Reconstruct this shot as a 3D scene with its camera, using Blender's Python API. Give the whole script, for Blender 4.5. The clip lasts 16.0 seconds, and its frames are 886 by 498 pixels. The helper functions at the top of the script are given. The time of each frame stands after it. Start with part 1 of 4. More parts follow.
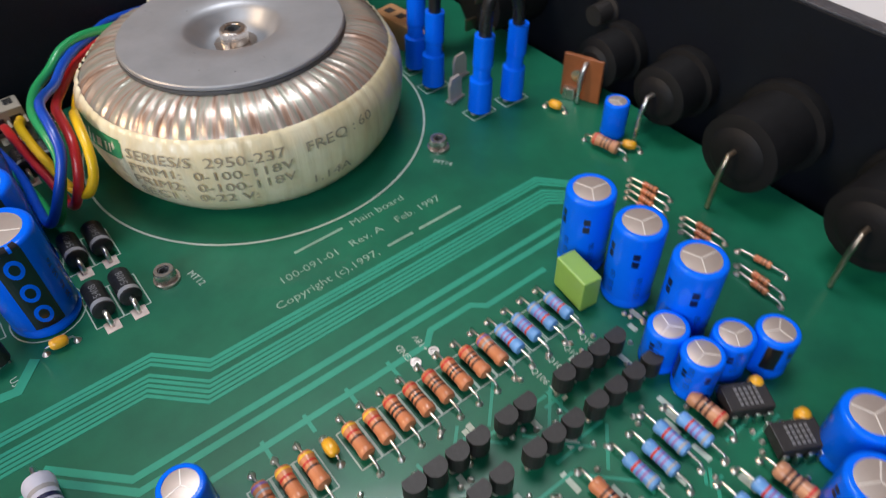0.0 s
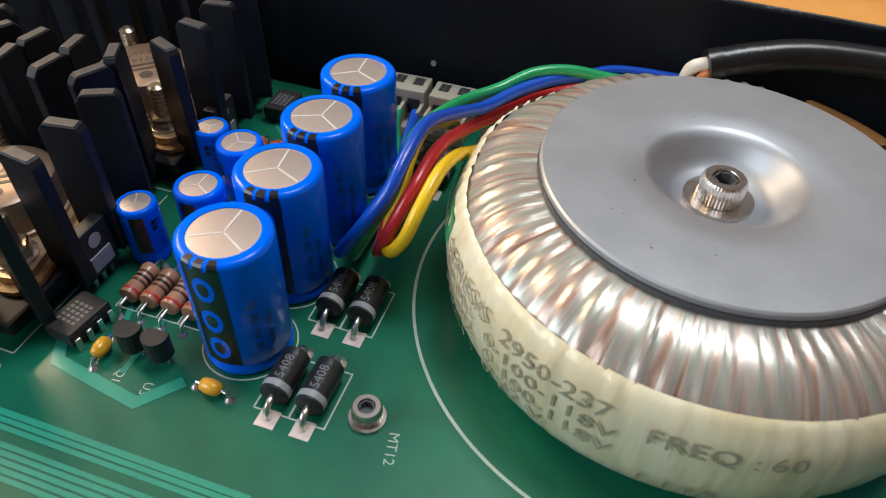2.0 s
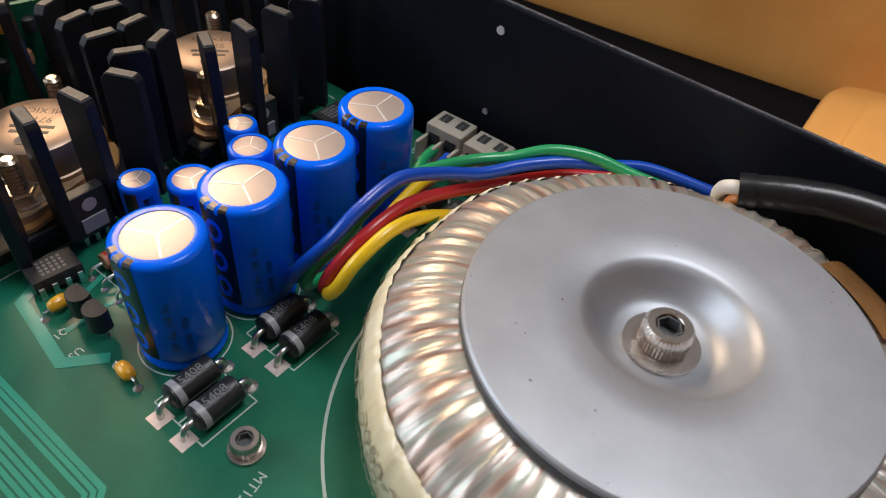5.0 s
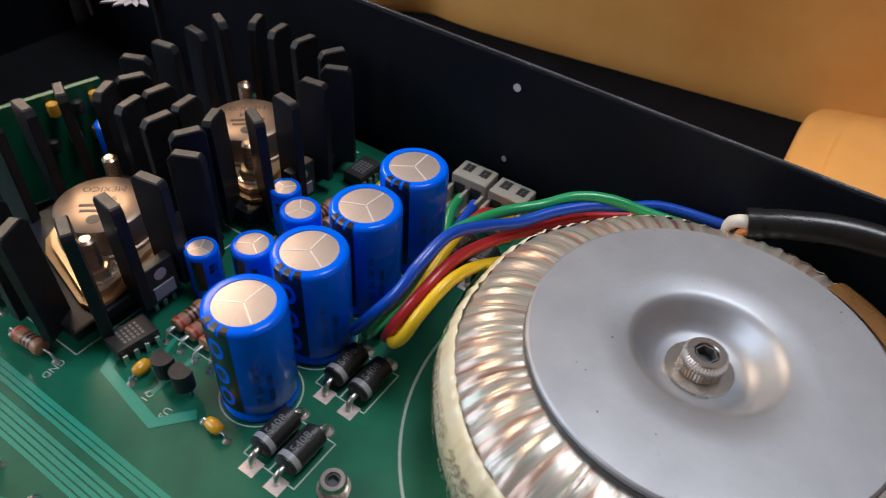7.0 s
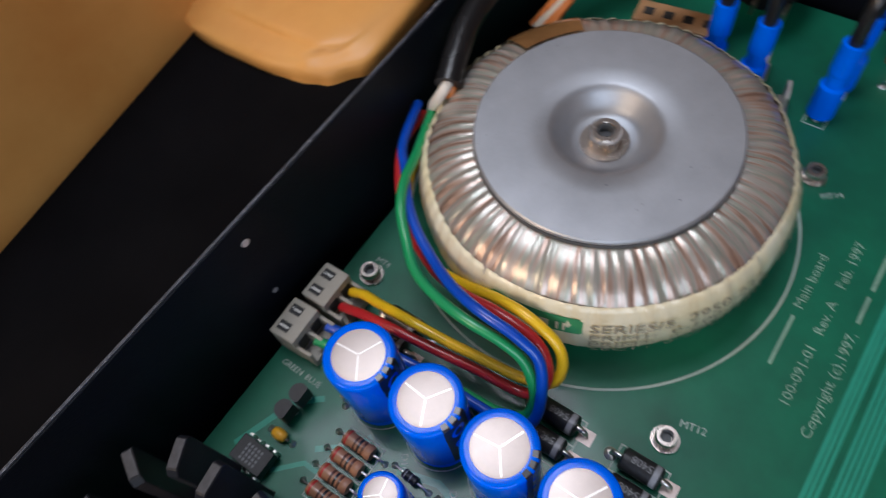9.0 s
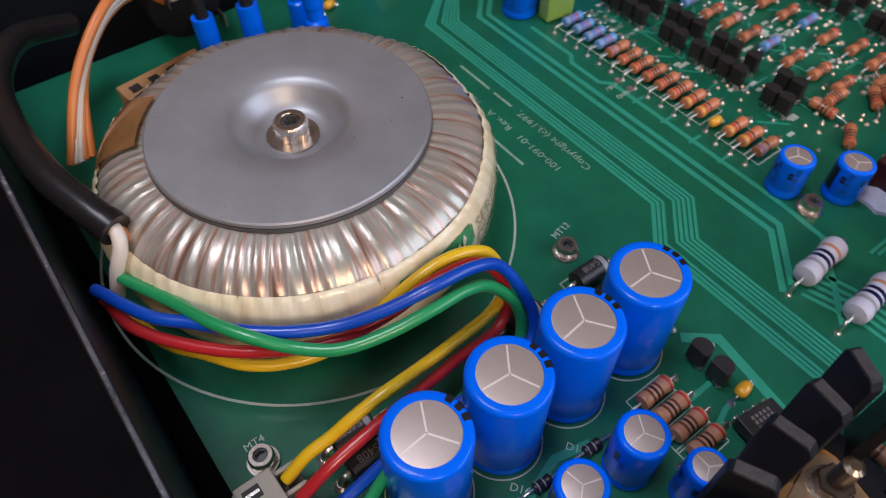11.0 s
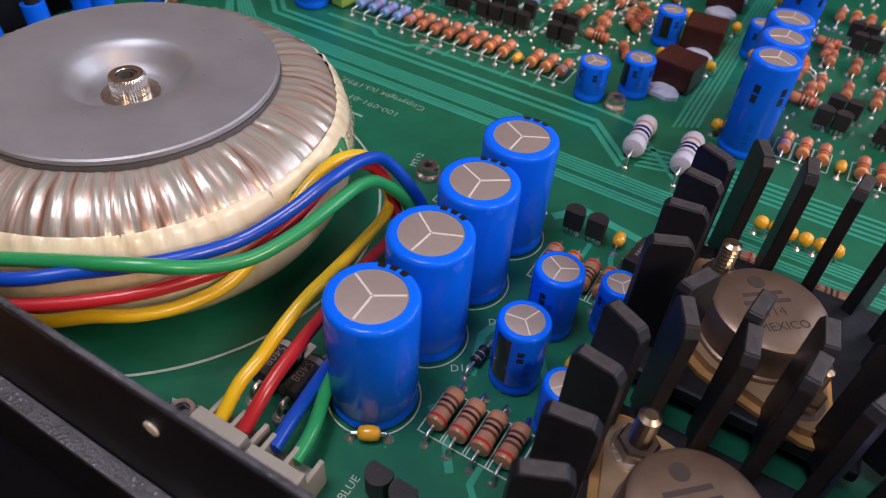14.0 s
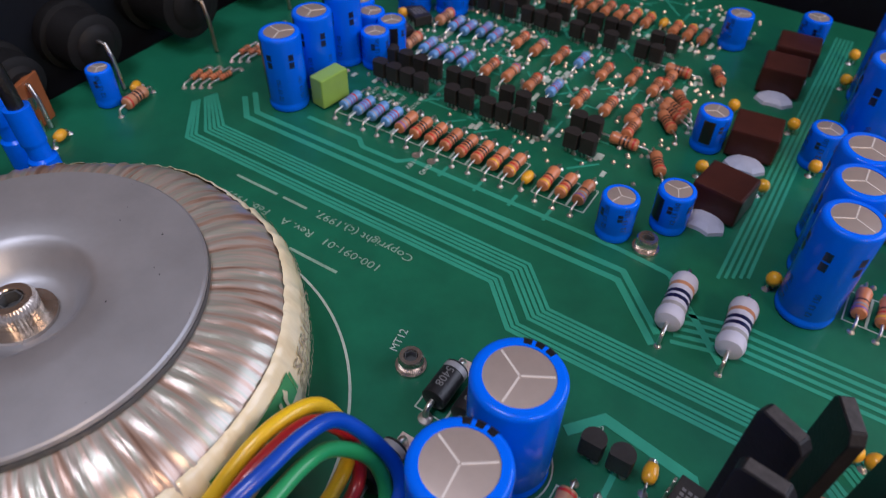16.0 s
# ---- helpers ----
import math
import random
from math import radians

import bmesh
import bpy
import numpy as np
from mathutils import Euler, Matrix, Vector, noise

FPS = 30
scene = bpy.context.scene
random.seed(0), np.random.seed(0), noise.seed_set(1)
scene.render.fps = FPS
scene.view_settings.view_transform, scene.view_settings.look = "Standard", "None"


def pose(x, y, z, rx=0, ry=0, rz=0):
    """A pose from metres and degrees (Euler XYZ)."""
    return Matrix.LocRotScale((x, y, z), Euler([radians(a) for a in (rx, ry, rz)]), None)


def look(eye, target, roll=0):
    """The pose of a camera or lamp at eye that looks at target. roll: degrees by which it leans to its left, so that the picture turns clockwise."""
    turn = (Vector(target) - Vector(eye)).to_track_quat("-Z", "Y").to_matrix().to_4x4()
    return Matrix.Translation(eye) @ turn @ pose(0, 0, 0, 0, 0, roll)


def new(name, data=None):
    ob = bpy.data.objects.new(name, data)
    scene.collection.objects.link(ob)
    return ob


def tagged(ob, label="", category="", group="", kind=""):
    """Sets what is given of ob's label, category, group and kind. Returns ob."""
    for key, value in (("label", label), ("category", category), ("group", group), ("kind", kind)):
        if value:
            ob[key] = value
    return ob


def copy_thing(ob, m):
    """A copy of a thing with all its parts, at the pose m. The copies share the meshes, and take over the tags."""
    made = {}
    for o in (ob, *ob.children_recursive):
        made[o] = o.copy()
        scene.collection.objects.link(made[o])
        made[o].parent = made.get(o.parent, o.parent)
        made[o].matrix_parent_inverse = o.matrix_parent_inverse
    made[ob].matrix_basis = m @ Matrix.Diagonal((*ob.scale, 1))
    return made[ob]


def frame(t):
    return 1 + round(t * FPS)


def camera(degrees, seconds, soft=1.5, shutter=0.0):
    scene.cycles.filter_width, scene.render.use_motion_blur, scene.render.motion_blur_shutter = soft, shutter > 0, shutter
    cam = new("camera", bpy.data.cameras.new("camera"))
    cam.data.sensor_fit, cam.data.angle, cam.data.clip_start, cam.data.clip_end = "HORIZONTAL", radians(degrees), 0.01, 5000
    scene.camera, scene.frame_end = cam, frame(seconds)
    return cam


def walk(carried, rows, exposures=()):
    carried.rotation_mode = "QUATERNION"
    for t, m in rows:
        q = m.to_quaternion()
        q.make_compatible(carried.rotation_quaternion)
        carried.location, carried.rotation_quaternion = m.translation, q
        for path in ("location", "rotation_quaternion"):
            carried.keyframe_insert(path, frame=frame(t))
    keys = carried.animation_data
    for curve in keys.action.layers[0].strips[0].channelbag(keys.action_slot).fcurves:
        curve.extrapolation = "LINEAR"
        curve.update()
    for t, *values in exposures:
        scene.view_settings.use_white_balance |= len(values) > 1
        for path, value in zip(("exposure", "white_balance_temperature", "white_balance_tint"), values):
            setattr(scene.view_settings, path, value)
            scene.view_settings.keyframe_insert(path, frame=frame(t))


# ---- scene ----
cam = camera(64.6, 16.0, 1.0, 0.2)
cam.data.dof.use_dof, cam.data.dof.focus_distance, cam.data.dof.aperture_fstop = True, 0.14, 29.0
PATH = [
    (0, (0.013, -0.144, 0.131), (0.833, 0.969, -1.314), -1.9),
    (0.5, (0.028, -0.121, 0.127), (0.647, 1.168, -1.271), 3.3),
    (1, (0.028, -0.101, 0.111), (0.248, 1.329, -1.27), 2.5),
    (1.5, (0.044, -0.079, 0.105), (-0.094, 1.374, -1.262), 3.1),
    (2, (0.057, -0.068, 0.105), (-0.354, 1.311, -1.284), 2.6),
    (2.5, (0.066, -0.057, 0.106), (-0.451, 1.249, -1.318), 5.0),
    (3, (0.073, -0.051, 0.105), (-0.558, 1.201, -1.322), 3.8),
    (3.5, (0.078, -0.047, 0.103), (-0.598, 1.184, -1.321), 4.6),
    (4, (0.078, -0.043, 0.107), (-0.67, 1.159, -1.306), 5.3),
    (4.2, (0.082, -0.041, 0.108), (-0.686, 1.151, -1.303), 5.8),
    (6.5, (0.085, -0.044, 0.122), (-0.714, 1.165, -1.256), 7.5),
    (7, (0.076, -0.055, 0.126), (-0.686, 1.193, -1.238), 4.3),
    (7.5, (0.046, -0.073, 0.133), (-0.568, 1.256, -1.229), -0.8),
    (8, (0.013, -0.082, 0.153), (-0.456, 1.287, -1.228), -10.4),
    (8.5, (-0.014, -0.05, 0.161), (0.036, 1.238, -1.368), -18.3),
    (9, (-0.024, -0.006, 0.167), (0.658, 0.729, -1.563), -14.1),
    (9.5, (-0.035, -0.007, 0.154), (0.963, 0.327, -1.547), -9.8),
    (9.7, (-0.034, 0.006, 0.153), (1.001, 0.224, -1.545), -9.5),
    (11.8, (-0.042, 0.113, 0.117), (0.719, -1.013, -1.351), 4.3),
    (12, (-0.04, 0.12, 0.113), (0.693, -1.043, -1.339), 5.1),
    (12.5, (-0.044, 0.117, 0.115), (0.69, -1.123, -1.273), 3.7),
    (13, (-0.045, 0.114, 0.112), (0.64, -1.157, -1.271), 4.2),
    (13.5, (-0.046, 0.117, 0.112), (0.635, -1.156, -1.272), 4.5),
    (14, (-0.045, 0.115, 0.112), (0.635, -1.152, -1.278), 4.3),
    (14.5, (-0.041, 0.11, 0.112), (0.626, -1.15, -1.291), 4.0),
    (15, (-0.038, 0.105, 0.112), (0.617, -1.151, -1.301), 4.3),
    (15.5, (-0.027, 0.082, 0.116), (0.585, -1.175, -1.314), 4.4),
    (16, (-0.023, 0.061, 0.121), (0.718, -1.133, -1.303), 1.3),
]
walk(cam, [(t, look(eye, target, roll)) for t, eye, target, roll in PATH], [(0, 0.15, 6500, 14), (0.8, 0.2, 6500, 12), (1.5, 0.36, 6450, 8), (2, 0.26, 6400, 9), (3, 0.08, 6450, 9), (4, 0.02, 6500, 11), (6.5, 0.0, 6400, 14), (7.5, -0.15, 6250, 14), (8.5, -0.38, 6400, 18), (9.5, -0.4, 5700, 13), (9.7, -0.4, 5700, 13), (11.8, -0.1, 6450, 26), (14.5, 0.04, 6350, 25), (15, 0.0, 6300, 24), (16, -0.28, 6150, 25)])

# ---- world and lights ----
world = bpy.data.worlds.new("room_air")
scene.world = world
world.use_nodes = True
world.node_tree.nodes["Background"].inputs[0].default_value = (0.9, 0.92, 1.0, 1)
world.node_tree.nodes["Background"].inputs[1].default_value = 0.15


def area_lamp(name, eye, target, sx, sy, power, color):
    data = bpy.data.lights.new(name, "AREA")
    data.shape, data.size, data.size_y, data.energy, data.color = "RECTANGLE", sx, sy, power, color
    ob = new(name, data)
    ob.matrix_world = look(eye, target)
    return ob


# Broad cool lamp added to brighten upright faces; no window is known there.
area_lamp("window_light", (-1.1, -0.8, 0.78), (0, 0, 0), 1.2, 0.8, 15, (0.80, 0.91, 1.0))
area_lamp("ceiling_light", (0.16, 0.30, 1.30), (0.0, 0.02, 0), 0.55, 0.4, 9.5, (0.93, 0.97, 1.0))
area_lamp("warm_lamp", (-0.95, 0.40, 0.80), (0, 0, 0), 0.38, 0.38, 8.5, (1.0, 0.74, 0.48))

# ---- materials ----


def mat(name, color, rough=0.5, metal=0.0, vary=0.12, scale=300.0, bump=0.0, bump_scale=900.0, coat=0.0, color2=None, trans=0.0, per_object=0.0, aniso=None, spec=None):
    m = bpy.data.materials.new(name)
    m.use_nodes = True
    nt = m.node_tree
    b = nt.nodes["Principled BSDF"]
    tc = nt.nodes.new("ShaderNodeTexCoord")
    src = tc.outputs["Object"]
    if aniso:
        mp = nt.nodes.new("ShaderNodeMapping")
        mp.inputs["Scale"].default_value = aniso
        nt.links.new(src, mp.inputs[0])
        src = mp.outputs[0]
    n = nt.nodes.new("ShaderNodeTexNoise")
    n.inputs["Scale"].default_value, n.inputs["Detail"].default_value, n.inputs["Roughness"].default_value = scale, 6, 0.62
    nt.links.new(src, n.inputs["Vector"])
    n2 = nt.nodes.new("ShaderNodeTexNoise")
    n2.inputs["Scale"].default_value, n2.inputs["Detail"].default_value = scale * 0.13, 3
    nt.links.new(src, n2.inputs["Vector"])
    add = nt.nodes.new("ShaderNodeMath")
    add.operation = "ADD"
    nt.links.new(n.outputs[0], add.inputs[0])
    nt.links.new(n2.outputs[0], add.inputs[1])
    ramp = nt.nodes.new("ShaderNodeMapRange")
    ramp.inputs[1].default_value, ramp.inputs[2].default_value = 0.7, 1.3
    nt.links.new(add.outputs[0], ramp.inputs[0])
    mix = nt.nodes.new("ShaderNodeMix")
    mix.data_type = "RGBA"
    c2 = color2 or [c * (1 - vary) for c in color]
    c1 = color if color2 else [min(1, c * (1 + vary)) for c in color]
    mix.inputs[6].default_value, mix.inputs[7].default_value = (*c1, 1), (*c2, 1)
    nt.links.new(ramp.outputs[0], mix.inputs[0])
    out = mix.outputs[2]
    if per_object:
        info = nt.nodes.new("ShaderNodeObjectInfo")
        mr = nt.nodes.new("ShaderNodeMapRange")
        mr.inputs[3].default_value, mr.inputs[4].default_value = 1 - per_object, 1 + per_object
        nt.links.new(info.outputs["Random"], mr.inputs[0])
        hs = nt.nodes.new("ShaderNodeHueSaturation")
        nt.links.new(mr.outputs[0], hs.inputs["Value"])
        nt.links.new(out, hs.inputs["Color"])
        out = hs.outputs[0]
    nt.links.new(out, b.inputs["Base Color"])
    rr = nt.nodes.new("ShaderNodeMapRange")
    rr.inputs[3].default_value, rr.inputs[4].default_value = max(0.02, rough * 0.8), min(1, rough * 1.25)
    nt.links.new(n2.outputs[0], rr.inputs[0])
    nt.links.new(rr.outputs[0], b.inputs["Roughness"])
    b.inputs["Metallic"].default_value = metal
    b.inputs["Coat Weight"].default_value = coat
    b.inputs["Coat Roughness"].default_value = 0.08
    b.inputs["Transmission Weight"].default_value = trans
    if spec is not None:
        b.inputs["Specular IOR Level"].default_value = spec
    if bump:
        bn = nt.nodes.new("ShaderNodeTexNoise")
        bn.inputs["Scale"].default_value, bn.inputs["Detail"].default_value = bump_scale, 5
        nt.links.new(src, bn.inputs["Vector"])
        bp = nt.nodes.new("ShaderNodeBump")
        bp.inputs["Strength"].default_value, bp.inputs["Distance"].default_value = min(1, bump), 0.0004
        nt.links.new(bn.outputs[0], bp.inputs["Height"])
        nt.links.new(bp.outputs[0], b.inputs["Normal"])
    return m


M_BOARD = mat("board_green", (0.006, 0.150, 0.080), 0.36, scale=90, color2=(0.004, 0.100, 0.056), coat=0.2, bump=0.08, bump_scale=2500, spec=0.32)
M_TRACE = mat("trace_green", (0.024, 0.28, 0.19), 0.36, scale=200, vary=0.1, coat=0.2, spec=0.32)
# Near-white stand-in for the glint of bare metal grooves and inserts.
M_GLINT = mat("pale_glint_metal", (0.86, 0.83, 0.80), 0.3, metal=0.3, vary=0.03)
M_EDGE = mat("board_edge", (0.10, 0.16, 0.06), 0.7)
M_SILK = mat("silkscreen", (0.42, 0.50, 0.44), 0.6, vary=0.15, scale=1500)
M_SILKDIM = mat("faded_silkscreen", (0.20, 0.34, 0.26), 0.6, vary=0.25, scale=700)
M_PAD = mat("solder", (0.62, 0.58, 0.55), 0.33, metal=0.9, scale=1500, bump=0.2)
M_TINPAD = mat("tinned_pad", (0.62, 0.52, 0.48), 0.5, metal=0.55, scale=900, bump=0.25, bump_scale=700)
M_LEAD = mat("tinned_wire", (0.72, 0.70, 0.67), 0.28, metal=1.0, scale=1200)
M_BLUE = mat("blue_sleeve", (0.0, 0.14, 1.0), 0.15, vary=0.07, scale=120, spec=0.2, coat=0.0, bump=0.04, bump_scale=400)
M_BLACKINK = mat("black_ink", (0.008, 0.008, 0.012), 0.35, coat=0.4)
M_NAVYINK = mat("navy_ink", (0.003, 0.006, 0.05), 0.35, coat=0.2)
M_CANTOP = mat("can_top", (0.54, 0.465, 0.43), 0.42, metal=0.65, scale=500, vary=0.05, bump=0.06, bump_scale=3000)
M_STEEL = mat("zinc_plate", (0.40, 0.415, 0.445), 0.46, metal=0.7, scale=90, vary=0.14, bump=0.06, bump_scale=900)
# Dark grey that paints shade: under the disc and inside hexagon sockets.
M_SHADEGREY = mat("shade_grey", (0.10, 0.105, 0.11), 0.45, metal=0.3)
M_SCREW = mat("nickel_screw", (0.60, 0.54, 0.49), 0.26, metal=0.95, scale=900, vary=0.1)
# For the steel studs, halfway to the yellow glow of the warm lamp.
M_WARMMETAL = mat("warm_toned_metal", (0.50, 0.41, 0.31), 0.3, metal=1.0, scale=900, vary=0.2)
M_ANOD = mat("black_anodised", (0.012, 0.0135, 0.018), 0.46, metal=0.0, scale=500, vary=0.3, bump=0.18, bump_scale=1800, spec=0.3)
# Lighter grey than the fins: paints the reflection along their tops.
M_FINTIP = mat("fin_tip_sheen", (0.065, 0.062, 0.066), 0.45, metal=0.2, scale=900, vary=0.4, bump=0.2)
M_BRONZE = mat("nickel_can", (0.30, 0.215, 0.16), 0.40, metal=0.8, scale=200, vary=0.14, bump=0.08, per_object=0.05)
M_WALL = mat("black_paint", (0.004, 0.0055, 0.010), 0.5, scale=700, vary=0.2, bump=0.35, bump_scale=2200, spec=0.24)
# Paler than the black paint to hold the edge highlight; specks follow in speckle().
M_WALLTOP = mat("highlit_black_edge", (0.07, 0.075, 0.09), 0.3, scale=900, vary=0.5, bump=0.6, bump_scale=1800)
M_INK = mat("faded_ink", (0.33, 0.29, 0.21), 0.6)
M_GREENINK = mat("green_ink", (0.05, 0.30, 0.12), 0.5)
M_TAN = mat("tan_resistor", (0.46, 0.22, 0.12), 0.35, vary=0.1, scale=400, per_object=0.12, coat=0.2)
M_ORANGE = mat("orange_resistor", (0.52, 0.19, 0.085), 0.35, vary=0.1, scale=400, per_object=0.12, coat=0.2)
M_LBLUE = mat("light_blue_resistor", (0.12, 0.30, 0.62), 0.35, vary=0.1, per_object=0.12, coat=0.2)
M_WRES = mat("pale_grey_resistor", (0.50, 0.52, 0.64), 0.55, vary=0.07, bump=0.1)
M_BROWN = mat("brown_band", (0.10, 0.035, 0.02), 0.4)
M_RED = mat("red_band", (0.48, 0.03, 0.02), 0.4)
M_GOLD = mat("yellow_band", (0.75, 0.42, 0.03), 0.4)
M_VIOLET = mat("violet_band", (0.22, 0.12, 0.34), 0.4)
M_GREYBAND = mat("grey_band", (0.30, 0.30, 0.32), 0.4)
M_EPOXY = mat("black_epoxy", (0.018, 0.016, 0.016), 0.5, scale=800, vary=0.3, bump=0.2)
M_DIODE = mat("black_diode", (0.014, 0.014, 0.016), 0.4, scale=800, vary=0.3, bump=0.25, bump_scale=1200)
M_MARK = mat("grey_marking", (0.16, 0.16, 0.165), 0.5)
M_YCAP = mat("yellow_dip", (0.72, 0.36, 0.02), 0.3, vary=0.15, per_object=0.1, coat=0.3)
M_BEIGE = mat("beige_plastic", (0.35, 0.32, 0.265), 0.5, vary=0.08, bump=0.1)
# Near-black patches paint the shade of openings that are not cut.
M_DARKSLOT = mat("slot_shade", (0.02, 0.02, 0.02), 0.6)
M_WY = mat("yellow_wire", (0.82, 0.52, 0.01), 0.33, vary=0.04, coat=0.3)
M_WR = mat("red_wire", (0.48, 0.02, 0.025), 0.33, vary=0.04, coat=0.3)
M_WB = mat("blue_wire", (0.002, 0.065, 0.48), 0.33, vary=0.04, coat=0.3)
M_WG = mat("green_wire", (0.012, 0.30, 0.10), 0.33, vary=0.04, coat=0.3)
M_WO = mat("orange_wire", (0.62, 0.20, 0.05), 0.35, vary=0.04)
M_WW = mat("white_wire", (0.72, 0.66, 0.58), 0.35, vary=0.04)
M_TUBE = mat("black_sleeving", (0.012, 0.012, 0.013), 0.28, vary=0.2, bump=0.08, bump_scale=300)
M_FILM = mat("green_film_box", (0.24, 0.42, 0.08), 0.35, vary=0.06, coat=0.2)
M_TABLE = mat("white_table", (0.78, 0.79, 0.82), 0.55, vary=0.04, scale=30)
M_LEATHER = mat("orange_leather", (0.88, 0.46, 0.13), 0.42, scale=28, color2=(0.72, 0.31, 0.07), bump=0.3, bump_scale=60)
M_FLATBLACK = mat("flat_black", (0.003, 0.003, 0.004), 0.8, bump=0.3, spec=0.08)
M_PINK = mat("plum_cloth", (0.30, 0.05, 0.10), 0.8)
M_ROOM = mat("room_paint", (0.36, 0.35, 0.35), 0.8, scale=5, vary=0.06)
# Brown for two unseen walls, chosen for the warm reflection it throws.
M_WARMWALL = mat("warm_wall_brown", (0.46, 0.24, 0.10), 0.5, scale=12, vary=0.25, aniso=(1, 1, 0.1))
M_FLOORW = mat("wood_floor", (0.28, 0.16, 0.08), 0.5, scale=20, vary=0.2)
# Golden tint puts the warm lamp's light into the flange colour.
M_FLANGE = mat("warm_lit_flange", (0.52, 0.36, 0.22), 0.4, metal=0.65, scale=200, vary=0.12, bump=0.06)
M_CANINK = mat("dark_can_ink", (0.045, 0.035, 0.03), 0.5)
M_MICA = mat("ochre_washer", (0.45, 0.24, 0.08), 0.45)
M_PCB2 = mat("brown_phenolic", (0.26, 0.08, 0.025), 0.45, vary=0.15)


def wrap_material():
    """Clear tape over copper turns: streaks of silver, pink, copper and green running round the ring's section."""
    m = bpy.data.materials.new("taped_winding")
    m.use_nodes = True
    nt = m.node_tree
    b = nt.nodes["Principled BSDF"]
    uv = nt.nodes.new("ShaderNodeUVMap")
    uv.uv_map = "ring"
    mp = nt.nodes.new("ShaderNodeMapping")
    mp.inputs["Scale"].default_value = (135, 1.3, 1)
    nt.links.new(uv.outputs[0], mp.inputs[0])
    n = nt.nodes.new("ShaderNodeTexNoise")
    n.inputs["Scale"].default_value, n.inputs["Detail"].default_value = 1.0, 6
    nt.links.new(mp.outputs[0], n.inputs["Vector"])
    cr = nt.nodes.new("ShaderNodeValToRGB")
    e = cr.color_ramp.elements
    e[0].position, e[0].color = 0.32, (0.25, 0.15, 0.11, 1)
    e[1].position, e[1].color = 0.72, (0.62, 0.60, 0.58, 1)
    for p, c in ((0.41, (0.46, 0.32, 0.25, 1)), (0.49, (0.48, 0.43, 0.39, 1)), (0.56, (0.37, 0.40, 0.34, 1)), (0.63, (0.53, 0.41, 0.35, 1))):
        k = e.new(p)
        k.color = c
    nt.links.new(n.outputs[0], cr.inputs[0])
    nt.links.new(cr.outputs[0], b.inputs["Base Color"])
    b.inputs["Metallic"].default_value = 0.46
    b.inputs["Roughness"].default_value = 0.33
    b.inputs["Coat Weight"].default_value = 0.45
    b.inputs["Coat Roughness"].default_value = 0.15
    bp = nt.nodes.new("ShaderNodeBump")
    bp.inputs["Strength"].default_value, bp.inputs["Distance"].default_value = 0.5, 0.0005
    nt.links.new(n.outputs[0], bp.inputs["Height"])
    nt.links.new(bp.outputs[0], b.inputs["Normal"])
    return m


M_WRAP = wrap_material()


def paper_material():
    """Cream paper under clear tape: upright pleats with browner streaks, uneven yellower tone."""
    m = mat("cream_paper", (0.84, 0.79, 0.60), 0.34, scale=110, color2=(0.70, 0.60, 0.36), coat=0.4)
    nt = m.node_tree
    b = nt.nodes["Principled BSDF"]
    base = b.inputs["Base Color"].links[0].from_socket
    uv = nt.nodes.new("ShaderNodeUVMap")
    uv.uv_map = "ring"
    mp = nt.nodes.new("ShaderNodeMapping")
    mp.inputs["Scale"].default_value = (70, 1.1, 1)
    nt.links.new(uv.outputs[0], mp.inputs[0])
    n = nt.nodes.new("ShaderNodeTexNoise")
    n.inputs["Scale"].default_value, n.inputs["Detail"].default_value = 1.0, 4
    nt.links.new(mp.outputs[0], n.inputs["Vector"])
    mr = nt.nodes.new("ShaderNodeMapRange")
    mr.inputs[1].default_value, mr.inputs[2].default_value = 0.50, 0.74
    mr.inputs[4].default_value = 0.55
    nt.links.new(n.outputs[0], mr.inputs[0])
    mix = nt.nodes.new("ShaderNodeMix")
    mix.data_type = "RGBA"
    mix.inputs[7].default_value = (0.60, 0.45, 0.24, 1)
    nt.links.new(mr.outputs[0], mix.inputs[0])
    nt.links.new(base, mix.inputs[6])
    nt.links.new(mix.outputs[2], b.inputs["Base Color"])
    bp = nt.nodes.new("ShaderNodeBump")
    bp.inputs["Strength"].default_value, bp.inputs["Distance"].default_value = 0.6, 0.0006
    nt.links.new(n.outputs[0], bp.inputs["Height"])
    nt.links.new(bp.outputs[0], b.inputs["Normal"])
    return m


M_CREAM = paper_material()
M_CASEFLOOR = mat("case_floor_black", (0.003, 0.0035, 0.005), 0.75, vary=0.2, spec=0.15)
M_SOCKET = mat("matt_black_plastic", (0.006, 0.006, 0.007), 0.6, vary=0.3, bump=0.15, spec=0.25)


